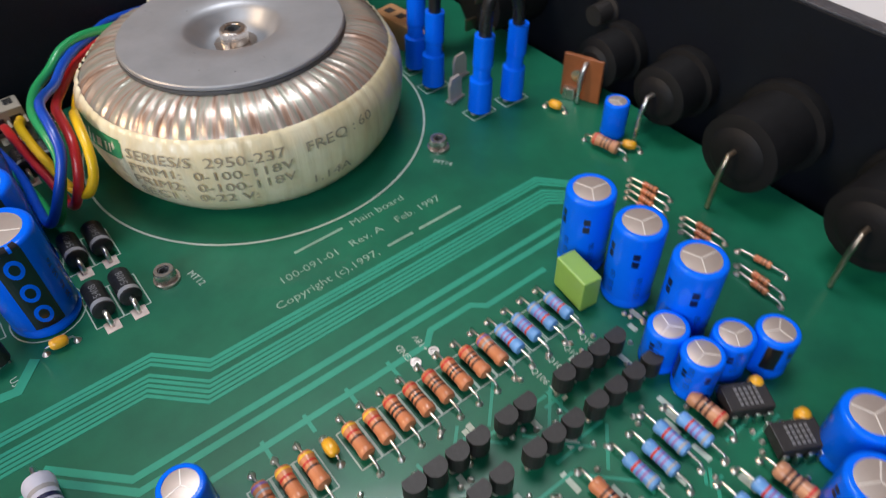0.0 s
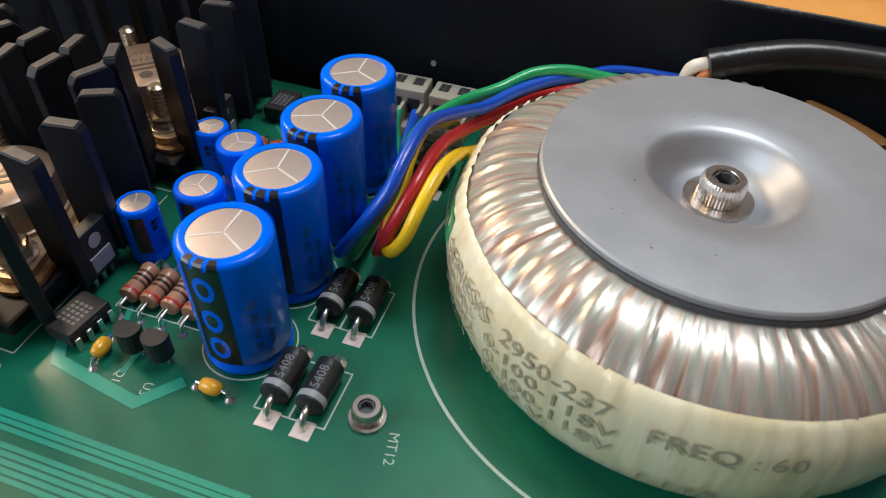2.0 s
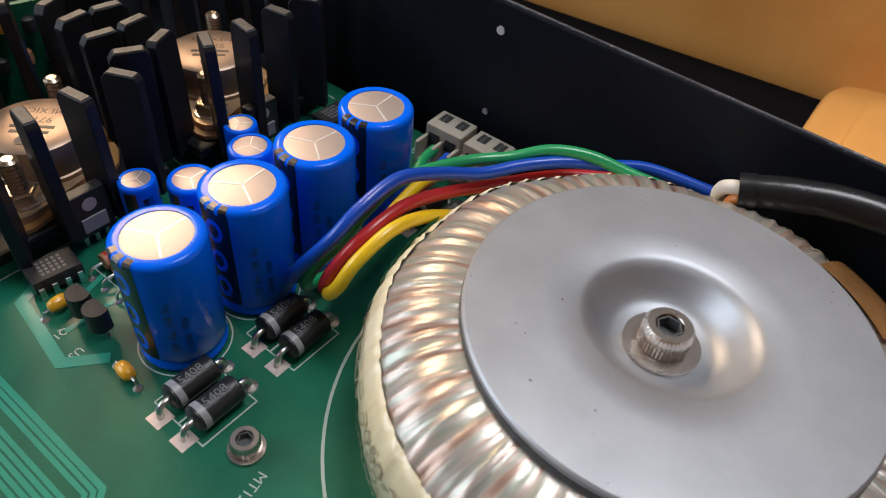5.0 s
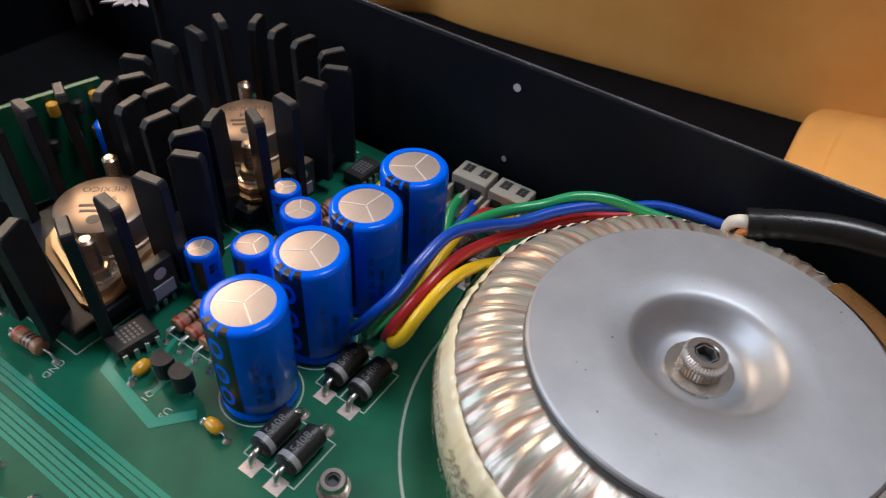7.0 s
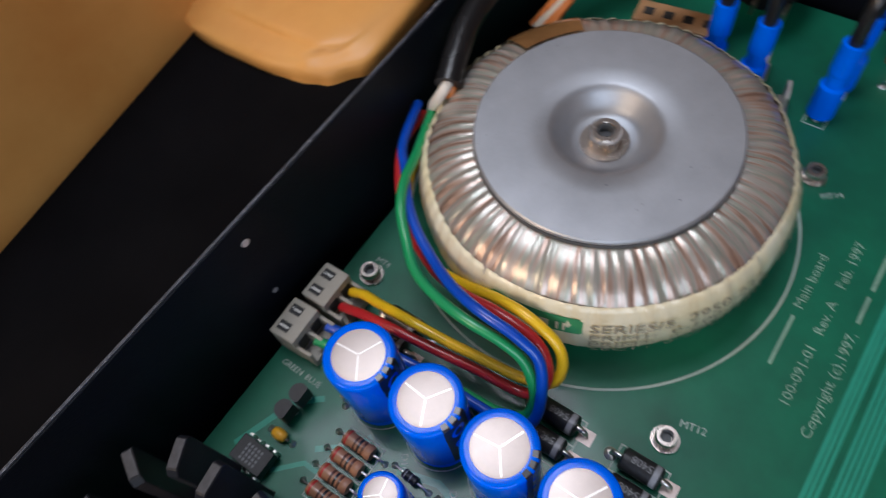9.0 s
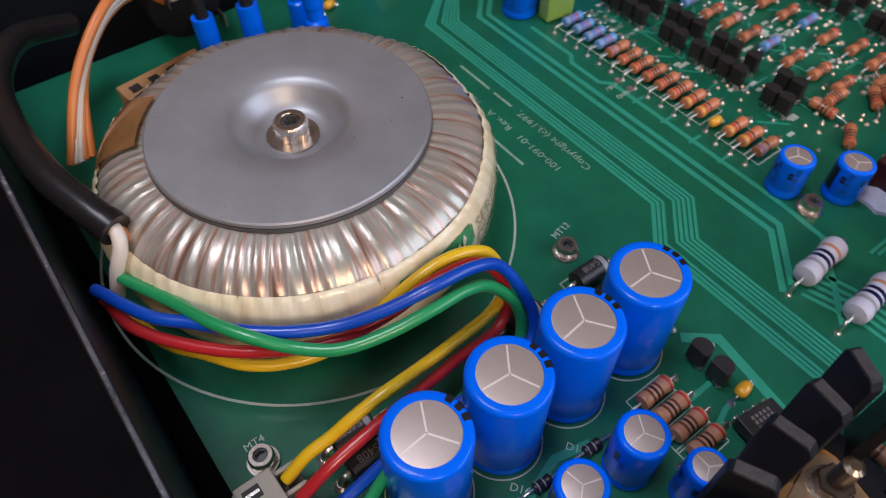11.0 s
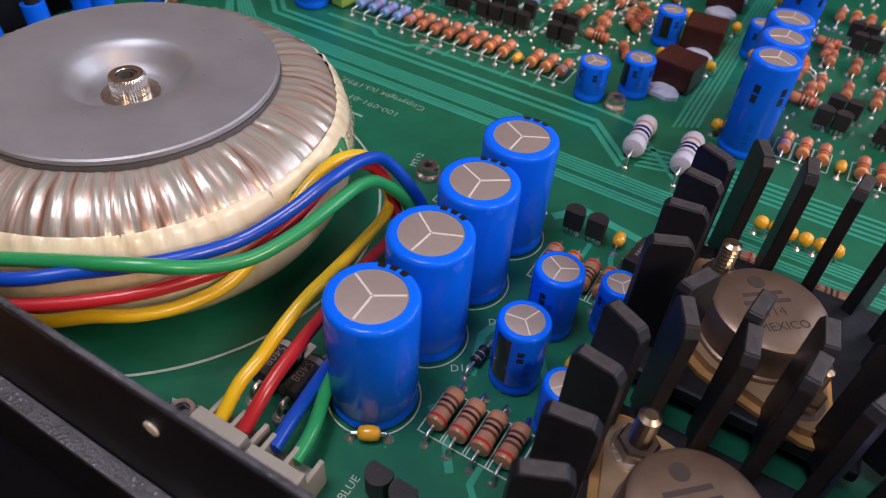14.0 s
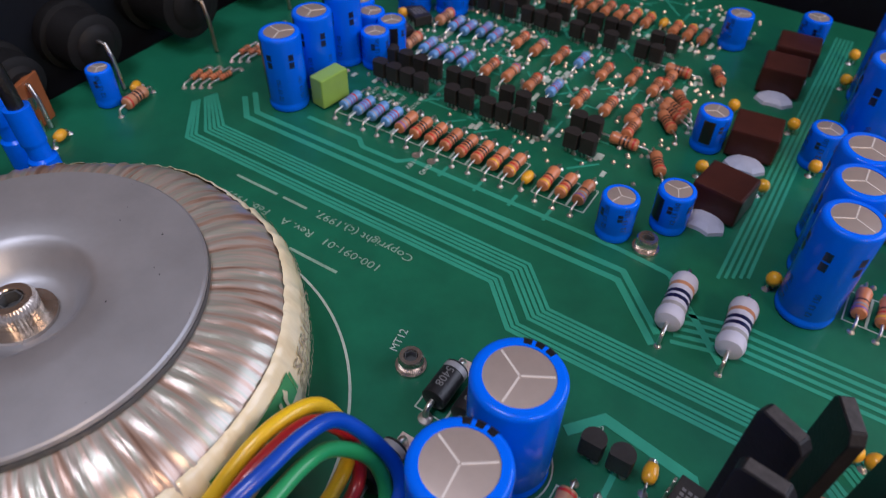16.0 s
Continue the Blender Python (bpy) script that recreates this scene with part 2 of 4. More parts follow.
def speckle(m, scale, size, color):
    """Adds sparse small dark pits to a material."""
    nt = m.node_tree
    b = nt.nodes["Principled BSDF"]
    link = b.inputs["Base Color"].links[0].from_socket
    v = nt.nodes.new("ShaderNodeTexVoronoi")
    v.inputs["Scale"].default_value = scale
    tc = nt.nodes.new("ShaderNodeTexCoord")
    nt.links.new(tc.outputs["Object"], v.inputs["Vector"])
    n = nt.nodes.new("ShaderNodeTexNoise")
    n.inputs["Scale"].default_value = 55
    nt.links.new(tc.outputs["Object"], n.inputs["Vector"])
    mr = nt.nodes.new("ShaderNodeMapRange")
    mr.inputs[1].default_value, mr.inputs[2].default_value, mr.inputs[3].default_value, mr.inputs[4].default_value = 0.46, 0.66, 0.0, size
    nt.links.new(n.outputs[0], mr.inputs[0])
    lt = nt.nodes.new("ShaderNodeMath")
    lt.operation = "LESS_THAN"
    nt.links.new(v.outputs["Distance"], lt.inputs[0])
    nt.links.new(mr.outputs[0], lt.inputs[1])
    mix = nt.nodes.new("ShaderNodeMix")
    mix.data_type = "RGBA"
    mix.inputs[7].default_value = (*color, 1)
    nt.links.new(lt.outputs[0], mix.inputs[0])
    nt.links.new(link, mix.inputs[6])
    nt.links.new(mix.outputs[2], b.inputs["Base Color"])


speckle(M_STEEL, 420, 0.085, (0.06, 0.06, 0.07))
speckle(M_WALLTOP, 900, 0.35, (0.22, 0.23, 0.26))

# ---- mesh helpers: millimetres in, metres out ----
MM = 0.001


def mesh_of(name, bm, material, smooth=None):
    bmesh.ops.recalc_face_normals(bm, faces=bm.faces)
    me = bpy.data.meshes.new(name)
    if smooth is not None:
        for f in bm.faces:
            f.smooth = True
        for e in bm.edges:
            if len(e.link_faces) == 2 and e.calc_face_angle(0) > radians(smooth):
                e.smooth = False
    bmesh.ops.scale(bm, vec=(MM, MM, MM), verts=bm.verts)
    bm.to_mesh(me)
    bm.free()
    me.materials.append(material)
    return me


def part(name, bm, material, parent, label="", smooth=None):
    ob = new(name, mesh_of(name, bm, material, smooth))
    ob.parent = parent
    if label:
        ob["label"] = label
    return ob


def put(name, bm, material, label, category, group="", kind="", at=(0, 0, 0), smooth=None):
    ob = new(name, mesh_of(name, bm, material, smooth))
    ob.location = [v * MM for v in at]
    return tagged(ob, label, category, group, kind)


def thing(name, label, category, group="", at=(0, 0, 0), rz=0, kind=""):
    ob = new(name)
    ob.empty_display_size = 0.005
    ob.matrix_basis = mm_pose(*at, 0, 0, rz)
    return tagged(ob, label, category, group, kind)


def mm_pose(x, y, z=0, rx=0, ry=0, rz=0):
    return pose(x * MM, y * MM, z * MM, rx, ry, rz)


def B():
    return bmesh.new()


def box(bm, c, s, bevel=0.0, rz=0, rx=0, ry=0):
    m = Matrix.Translation(c) @ Euler([radians(rx), radians(ry), radians(rz)]).to_matrix().to_4x4() @ Matrix.Diagonal((*s, 1))
    r = bmesh.ops.create_cube(bm, size=1, matrix=m)
    if bevel:
        es = list({e for v in r["verts"] for e in v.link_edges})
        bmesh.ops.bevel(bm, geom=es, offset=bevel, segments=2, affect="EDGES", profile=0.6)
    return bm


def lathe(bm, prof, seg=32, at=(0, 0, 0), axis="z", closed=False, radial=None):
    """Turns rows of (radius, height) round an axis; radial(angle, row) may push a point outwards."""
    rings = []
    for k, (r, h) in enumerate(prof):
        ring = []
        for i in range(seg):
            a = 2 * math.pi * i / seg
            rr = r + (radial(a, k) if radial else 0)
            p = (rr * math.cos(a), rr * math.sin(a), h)
            if axis == "y":
                p = (p[0], p[2], p[1])
            elif axis == "x":
                p = (p[2], p[0], p[1])
            ring.append(bm.verts.new((p[0] + at[0], p[1] + at[1], p[2] + at[2])))
        rings.append(ring)
    for a, b in zip(rings, rings[1:] + ([rings[0]] if closed else [])):
        for i in range(seg):
            bm.faces.new((a[i], a[(i + 1) % seg], b[(i + 1) % seg], b[i]))
    if not closed:
        bm.faces.new(rings[0])
        bm.faces.new(rings[-1])
    return bm


def spline(pts, n=6):
    """A smooth line through points (Catmull-Rom)."""
    P = [Vector(p) for p in pts]
    P = [2 * P[0] - P[1]] + P + [2 * P[-1] - P[-2]]
    out = []
    for i in range(1, len(P) - 2):
        a, b, c, d = P[i - 1:i + 3]
        for k in range(n):
            t = k / n
            out.append(0.5 * (2 * b + (c - a) * t + (2 * a - 5 * b + 4 * c - d) * t * t + (3 * b - a - 3 * c + d) * t ** 3))
    return out + [P[-2]]


def tube(bm, pts, r, seg=8, smooth_n=0):
    pts = spline(pts, smooth_n) if smooth_n else [Vector(p) for p in pts]
    rings, up = [], None
    for i, p in enumerate(pts):
        d = (pts[min(i + 1, len(pts) - 1)] - pts[max(i - 1, 0)]).normalized()
        if up is None:
            up = d.orthogonal().normalized()
        up = (up - d * up.dot(d)).normalized()
        side = d.cross(up)
        rad = r(i / (len(pts) - 1)) if callable(r) else r
        rings.append([bm.verts.new(p + rad * (math.cos(2 * math.pi * k / seg) * up + math.sin(2 * math.pi * k / seg) * side)) for k in range(seg)])
    for a, b in zip(rings, rings[1:]):
        for k in range(seg):
            bm.faces.new((a[k], a[(k + 1) % seg], b[(k + 1) % seg], b[k]))
    bm.faces.new(rings[0])
    bm.faces.new(rings[-1])
    return bm


def prism(bm, poly, z0, z1):
    lo = [bm.verts.new((x, y, z0)) for x, y in poly]
    hi = [bm.verts.new((x, y, z1)) for x, y in poly]
    bm.faces.new(lo)
    bm.faces.new(hi)
    n = len(poly)
    for i in range(n):
        bm.faces.new((lo[i], lo[(i + 1) % n], hi[(i + 1) % n], hi[i]))
    return bm


STEP = [0]


def strip(bm, pts, w, z=0.0, h=0.06):
    """A flat raised track of width w along a polyline; each lies a hair higher or lower than the last."""
    STEP[0] += 1
    h += 0.004 * (STEP[0] % 9)
    P = [Vector((x, y, 0)) for x, y in pts]
    left, right = [], []
    for i, p in enumerate(P):
        d0 = (p - P[i - 1]).normalized() if i else (P[1] - p).normalized()
        d1 = (P[i + 1] - p).normalized() if i < len(P) - 1 else d0
        t = (d0 + d1).normalized()
        n = Vector((-t.y, t.x, 0))
        k = w / 2 / max(0.4, n.dot(Vector((-d0.y, d0.x, 0))))
        left.append(p + n * k)
        right.append(p - n * k)
    rows = [[bm.verts.new((q.x, q.y, zz)) for q, zz in ((l, z), (r_, z), (r_, z + h), (l, z + h))] for l, r_ in zip(left, right)]
    for p, q in zip(rows, rows[1:]):
        for k in range(4):
            bm.faces.new((p[k], p[(k + 1) % 4], q[(k + 1) % 4], q[k]))
    bm.faces.new(rows[0])
    bm.faces.new(rows[-1])
    return bm


def words(bm, text, size, m, bend=None, depth=0.0):
    """Lettering in Blender's own font, its baseline from the origin of m; bend maps flat points onto a curved face."""
    cu = bpy.data.curves.new("lettering", "FONT")
    cu.body, cu.size, cu.resolution_u = text, size, 2
    ob = bpy.data.objects.new("lettering", cu)
    scene.collection.objects.link(ob)
    dg = bpy.context.evaluated_depsgraph_get()
    dg.update()
    ev = ob.evaluated_get(dg)
    me = ev.to_mesh()
    vs = [bm.verts.new(bend(m @ v.co) if bend else m @ v.co) for v in me.vertices]
    for p in me.polygons:
        try:
            bm.faces.new([vs[i] for i in p.vertices])
        except ValueError:
            pass
    ev.to_mesh_clear()
    bpy.data.objects.remove(ob)
    bpy.data.curves.remove(cu)
    return bm


def flat(x, y, z=0.08, rz=0):
    return Matrix.Translation((x, y, z)) @ Matrix.Rotation(radians(rz), 4, "Z")

# ---- large structure ----
XW, XE, YS, YN = -196, 180, -226, 92
# Unseen room box, added for reflections; two brown walls warm the metal.
put("ground", box(B(), (0, 0, -775), (3440, 3440, 10)), M_FLOORW, "unseen brown wooden floor added under the table", "floor", kind="structure")
put("ceiling", box(B(), (0, 0, 1660), (3400, 3400, 20)), M_ROOM, "unseen plain painted ceiling added to close the room", "ceiling", kind="structure")
for nm, c, s in (("wall_1", (0, 1710, 440), (3400, 20, 2420)), ("wall_2", (0, -1710, 440), (3400, 20, 2420)), ("wall_3", (1710, 0, 440), (20, 3440, 2420)), ("wall_4", (-1710, 0, 440), (20, 3440, 2420))):
    put(nm, box(B(), c, s), M_WARMWALL if nm in ("wall_2", "wall_3") else M_ROOM, "unseen brown wall added to reflect a warm tone" if nm in ("wall_2", "wall_3") else "unseen plain painted wall added to close the room", "wall", kind="structure")
table = thing("table", "white table under the open amplifier", "table", at=(-60, 60, -770))
part("tabletop", box(B(), (0, 0, 739), (1700, 1100, 30), 4), M_TABLE, table)
for x in (-780, 780):
    for y in (-480, 480):
        part("leg", box(B(), (x, y, 362), (55, 55, 724), 4), M_TABLE, table)

bm = box(B(), ((XW + XE) / 2, (YS + YN) / 2, -13), (XE - XW + 6, YN - YS + 6, 2))
put("floor", bm, M_CASEFLOOR, "black steel bottom of the amplifier case", "case floor", kind="structure")
TOP = 42


def case_wall(name, c, s, label, top=TOP):
    c, s = (c[0], c[1], (top - 14) / 2), (s[0], s[1], top + 14)
    w = put(name, box(B(), c, s, 0.5), M_WALL, label, "case wall", kind="structure")
    lip = (s[0] - 0.6, s[1] - 0.6, 0.5)
    part("trim", box(B(), (c[0], c[1], top + 0.2), lip, 0.15), M_WALLTOP, w, "speckled black top edge, lightened as its highlight")
    return w


wall_n = case_wall("wall_north", ((XW + XE) / 2, YN - 1, (TOP - 14) / 2), (XE - XW + 12, 1.4, TOP + 14), "black painted side panel of the amplifier case")
part("ledge", box(B(), ((XW + XE) / 2, YN + 1.3, 0), (XE - XW + 12, 3.2, 28), 0.4), M_WALL, wall_n, "outer black rim of the side panel")
part("trim", box(B(), ((XW + XE) / 2, YN + 1.3, 14.2), (XE - XW + 11, 2.8, 0.5), 0.15), M_WALLTOP, wall_n, "speckled black rim edge, lightened as its highlight")
for o in (wall_n, *wall_n.children):
    for v in o.data.vertices:
        if v.co.z > 0.03:
            v.co.z -= 0.0175 * (v.co.x + 0.02)
case_wall("wall_east", (XE + 2.5, (YS + YN) / 2 - 2, (TOP - 14) / 2), (5, YN - YS - 0.5, TOP + 14), "black rear panel of the amplifier case", 47)
case_wall("wall_west", (XW - 2.5, (YS + YN) / 2 - 2, (TOP - 14) / 2), (5, YN - YS - 0.5, TOP + 14), "black front panel of the amplifier case")
case_wall("wall_south", ((XW + XE) / 2, YS - 1.5, (TOP - 14) / 2), (XE - XW + 12, 3, TOP + 14), "black painted side panel of the amplifier case")

board = put("circuit_board", prism(B(), [(-88, 85), (173, 85), (173, -217), (-118, -217), (-118, -5), (-88, -5)], -1.6, 0), M_BOARD, "large glossy green printed circuit board with pale tracks", "circuit board", at=(0, 0, 0))
for sx, sy in ((27, -8), (112, -9), (25, 77), (-1, -68)):
    put("standoff", lathe(B(), [(3.2, -12), (3.2, -1.65)], 6, (sx, sy, 0)), M_SCREW, "short metal standoff under the green board", "standoff", "standoffs under the board")

# ---- tracks and printing on the board ----
for k in range(8):
    o = k * 1.22 + (1.4 if k > 2 else 0)
    part("track", strip(B(), [(137 - o * 0.25, -51.5 - o * 0.7), (125 - o * 0.45, -37.6 - o), (25 - o * 0.5, -37.6 - o), (15 - o * 0.5, -27.6 - o), (-52 - o * .4, -28 - o + 0.6), (-54 - o * .4, -26.4 - o + 0.6), (-115, -26 - o)], 1.1 if k == 0 else 0.85), M_TRACE, board, "pale green track")
for y0, x1, w in ((-54.5, 118, 1.7), (-57.9, 117, 1.7)):
    part("track", strip(B(), [(x1 + 8, y0 - 7.5), (x1, y0), (0.5, y0), (-13, y0 + 13.5)], w), M_TRACE, board, "pale green track")
part("track", strip(B(), [(103, -64.6), (84, -64.6), (81, -62), (69, -62), (66, -64.7), (14, -64.4), (4, -64.2), (-9, -63), (-27, -44)], 1.5), M_TRACE, board, "pale green track")
for x in (56, 45, 34.5, 24.5):
    part("track", strip(B(), [(x, -63), (x, -68)], 0.9), M_TRACE, board, "pale green track")
for y0 in (-50, -52.2, -54.4, -56.6, -59):
    part("track", strip(B(), [(-16, y0 + 6), (-30, y0 + 2), (-115, y0 + 1)], 1.1), M_TRACE, board, "pale green track")
for k in range(5):
    part("track", strip(B(), [(-19 - k * 1.5, -68 - k), (-19 - k * 1.3, -205)], 0.8), M_TRACE, board, "pale green track")
part("track", strip(B(), [(-34, -9), (-30.5, -15.6), (-12, -18.6), (-6.5, -12)], 2.4), M_TRACE, board, "pale green track")
for pts, w in (([(-26, 33), (-22, 28), (-18, 24)], 1.6), ([(-13, 40), (-10, 30), (-12, 22)], 1.8), ([(-20, 60), (-14, 52), (-10, 50)], 1.5), ([(-9, 66), (-14, 72), (-30, 78)], 1.6), ([(-30, 66), (-24, 60), (-24, 56)], 1.2),
               ([(-31, 14), (-24, -6), (-24, -9)], 1.2), ([(-18, -1), (-18, -14)], 1.2)):
    part("track", strip(B(), pts, w), M_TRACE, board, "pale green track")
r = random.Random(4)
bm = B()
for k in range(150):
    x, y = r.uniform(14, 108), r.uniform(-205, -88)
    d = r.choice(((1, 0), (0, 1), (0.7, 0.7), (0.7, -0.7)))
    l = r.uniform(3, 12)
    strip(bm, [(x, y), (x + d[0] * l, y + d[1] * l)], 0.7)
tagged(part("track", bm, M_TRACE, board, "short pale green tracks among the small parts"), kind="stuff")

bm = B()
ring = [(75 + 52.3 * math.cos(a), 36 + 52.3 * math.sin(a)) for a in np.linspace(0, 2 * math.pi, 121)]
strip(bm, ring, 0.6, 0.0, 0.07)
part("silkscreen", bm, M_SILK, board, "thin white printed ring round the transformer")
bm = B()
broad = Matrix.Diagonal((1.15, 1, 1, 1))
words(bm, "Main board", 3.3, flat(73.5, -21.2) @ broad)
words(bm, "100-091-01   Rev. A    Feb. 1997", 3.3, flat(48.5, -27.7) @ broad)
words(bm, "Copyright (c),1997,", 3.3, flat(44, -34.4) @ broad)
for x0, w, y0 in ((56.2, 15.4, -21.2), (76.5, 8.8, -34.4), (86.6, 15, -34.4)):
    strip(bm, [(x0 + 0.3, y0 + 1.1), (x0 + w - 0.5, y0 + 1.1)], 0.8, 0.02)
part("silkscreen", bm, M_SILKDIM, board, "faded white printed lettering")
part("silkscreen", words(B(), "MT12", 2.6, flat(31.6, -9.2, 0.08, -80)), M_SILK, board, "white printed mark")
part("silkscreen", words(B(), "MT14", 2.4, flat(106.5, -13.5, 0.08, -55)), M_SILK, board, "white printed mark")
part("silkscreen", words(B(), "MT4", 2.4, flat(29.0, 79.0, 0.08, -90)), M_SILK, board, "white printed mark")
part("silkscreen", words(B(), "GND", 2.4, flat(-40.5, -19.5, 0.08, -85)), M_SILK, board, "white printed mark")
part("silkscreen", words(B(), "Q11", 2.4, flat(-19.0, -13.3, 0.08, -85)), M_SILK, board, "white printed mark")
part("silkscreen", words(B(), "U3", 2.4, flat(-12.8, -14.2, 0.08, -85)), M_SILK, board, "white printed mark")
part("silkscreen", words(B(), "+18V", 2.3, flat(65.8, -66, 0.08, 90)), M_SILK, board, "white printed mark")
part("silkscreen", words(B(), "GND", 2.3, flat(61.2, -66, 0.08, 90)), M_SILK, board, "white printed mark")
part("silkscreen", words(B(), "D16", 2.4, flat(-9.2, 41.5, 0.08, -145)), M_SILK, board, "white printed mark")
part("silkscreen", words(B(), "D17", 2.4, flat(-9.8, 27.0, 0.08, -145)), M_SILK, board, "white printed mark")
part("silkscreen", words(B(), "GREEN", 2.2, flat(-7.8, 82, 0.08, -90)), M_SILK, board, "white printed mark")
part("silkscreen", words(B(), "BLUE", 2.2, flat(-7.8, 74, 0.08, -90)), M_SILK, board, "white printed mark")
for k, t in enumerate(("Q109", "Q108", "Q107", "Q106")):
    part("silkscreen", words(B(), t, 2.2, flat(94.5 - 5 * k, -84.5, 0.08, -90)), M_SILK, board, "white printed mark")
def silk(bm, label="white printed outline"):
    part("silkscreen", bm, M_SILK, board, label)


for x0, y0, x1, y1 in ((-83, -17, -39, -17), (-39, -17, -39, 31), (-83, 32.5, -39, 32.5), (-83, 80, -39, 80)):
    silk(strip(B(), [(x0, y0), (x1, y1)], 0.35))
for c in ((0, 0), (0, 18), (0, 36), (0, 54)):
    silk(strip(B(), [(c[0] + 8.75 * math.cos(a), c[1] + 8.75 * math.sin(a)) for a in np.linspace(0, 2 * math.pi, 41)], 0.3))
for x in (11, 17.6):
    for y in (-6.5, 14.5):
        silk(strip(B(), [(x - 3.4, y - 6), (x + 3.3, y - 6), (x + 3.3, y + 6), (x - 3.4, y + 6), (x - 3.4, y - 6)], 0.3))


def solder(bm, x, y, r=1.2):
    lathe(bm, [(r, 0), (r * 0.8, 0.35), (r * 0.3, 1.0)], 10, (x, y, 0))


# ---- things: components ----


def capacitor(radius, height, at, label, group, rz=0, marks="zeros", stripe_w=0.42):
    ob = thing("capacitor", label, "capacitor", group, at, rz)
    R, H = radius, height
    g = R * 0.97
    part("sleeve", lathe(B(), [(g, 0.3), (R, 0.9), (R, 1.8), (R * 0.955, 2.4), (R * 0.955, 2.9), (R, 3.5), (R, H - 1.1), (R * 0.985, H - 0.5), (R * 0.94, H - 0.12), (R * 0.86, H), (R * 0.745, H), (R * 0.735, H - 0.35)], 40), M_BLUE, ob, smooth=50)
    part("can_top", lathe(B(), [(R * 0.75, H - 0.5), (R * 0.75, H - 0.16), (R * 0.70, H - 0.10)], 32), M_CANTOP, ob, "bare aluminium top", smooth=40)
    bm = B()
    for a in (90, 210, 330):
        c, s = math.cos(radians(a)), math.sin(radians(a))
        box(bm, (c * R * 0.36, s * R * 0.36, H - 0.09), (R * 0.68, R * 0.045, 0.12), 0, a)
    part("vent_score", bm, M_GLINT, ob, "three-armed pressed score, whitened as its glint")

    def arc(bm, a0, a1, z0, z1, rr, n=6):
        for k in range(n):
            p, q = a0 + (a1 - a0) * k / n, a0 + (a1 - a0) * (k + 1) / n
            vs = [bm.verts.new((rr * math.cos(t), rr * math.sin(t), z)) for t, z in ((p, z0), (q, z0), (q, z1), (p, z1))]
            bm.faces.new(vs)

    def bend(v):
        a = -math.pi / 2 + v.x / R
        return Vector(((R + 0.05) * math.cos(a), (R + 0.05) * math.sin(a), v.y))
    bm = B()
    if marks == "zeros":
        a0 = -math.pi / 2
        arc(bm, a0 - stripe_w, a0 + stripe_w, 3.6, H - 1.2, R + 0.03, 8)
        for k in (-0.3, 0, 0.3):
            aa = a0 + k
            vs = [bm.verts.new(((R * f + .03) * math.cos(t), (R * f + .03) * math.sin(t), H - z)) for t, f, z in ((aa - .1, 1.004, 1.2), (aa + .1, 1.004, 1.2), (aa + .1, .995, 0.4), (aa - .1, .995, 0.4), (aa + .1, .945, 0.03), (aa - .1, .945, 0.03), (aa + .1, .80, -0.04), (aa - .1, .80, -0.04))]
            for q in ((0, 1, 2, 3), (3, 2, 4, 5), (5, 4, 6, 7)):
                bm.faces.new([vs[i] for i in q])
        part("stripe", bm, M_BLACKINK, ob, "black polarity stripe")
        bm = B()
        for z in (H * 0.28, H * 0.53, H * 0.80):
            n = 20
            for k in range(n):
                q = []
                for t, f in ((k, 1), (k + 1, 1), (k + 1, 0.55), (k, 0.55)):
                    an = 2 * math.pi * t / n
                    aa = a0 + 0.24 * f * math.cos(an)
                    q.append(bm.verts.new(((R + .06) * math.cos(aa), (R + .06) * math.sin(aa), z + H * 0.10 * f * math.sin(an))))
                bm.faces.new(q)
        part("stripe_mark", bm, M_BLUE, ob, "blue rings on the stripe")
        bm = B()
        words(bm, "150  Ko  150  Ko", 1.9, Matrix.Translation((R * 0.95, 6.0, 0)) @ Matrix.Rotation(radians(90), 4, "Z"), bend)
        words(bm, "10000  1000", 1.7, Matrix.Translation((R * 1.25, 6.5, 0)) @ Matrix.Rotation(radians(90), 4, "Z"), bend)
        part("print", bm, M_NAVYINK, ob, "dark printed marks on the sleeve")
    else:
        a0 = -math.pi / 2
        arc(bm, a0 - 0.35, a0 + 0.35, 3.6, H - 1.2, R + 0.03, 6)
        part("stripe", bm, M_BLACKINK, ob, "black polarity stripe")
        bm = B()
        for q in (1.2, 2.3, 3.4):
            words(bm, "12 13 150", 1.8, Matrix.Translation((R * q, 4.0, 0)) @ Matrix.Rotation(radians(90), 4, "Z"), bend)
        for q in (0.8, 1.9, 3.0):
            an = a0 + q
            arc(bm, an - 0.16, an + 0.10, H * 0.62, H * 0.70, R + 0.05, 3)
            arc(bm, an - 0.16, an + 0.10, H * 0.72, H * 0.80, R + 0.05, 3)
        part("print", bm, M_NAVYINK, ob, "dark printed marks on the sleeve")
    bm = B()
    for x in (-R * 0.4, R * 0.4):
        lathe(bm, [(0.4, 0), (0.4, 0.6)], 8, (x, 0, 0))
    part("lead", bm, M_LEAD, ob)
    return ob


big = capacitor(8.1, 28, (0, 0, 0), "large blue sleeved capacitor with silver scored top", "row of large blue capacitors")
for k in (1, 2, 3):
    copy_thing(big, mm_pose(0, 18 * k, 0, 0, 0, (0, 6, -5, 4)[k]))
small = capacitor(5.0, 17, (-20, 20, 0), "small blue capacitor with silver top among the parts", "small blue capacitors by the heatsinks", marks="print")
copy_thing(small, mm_pose(-20, 35.5, 0, 0, 0, 160))
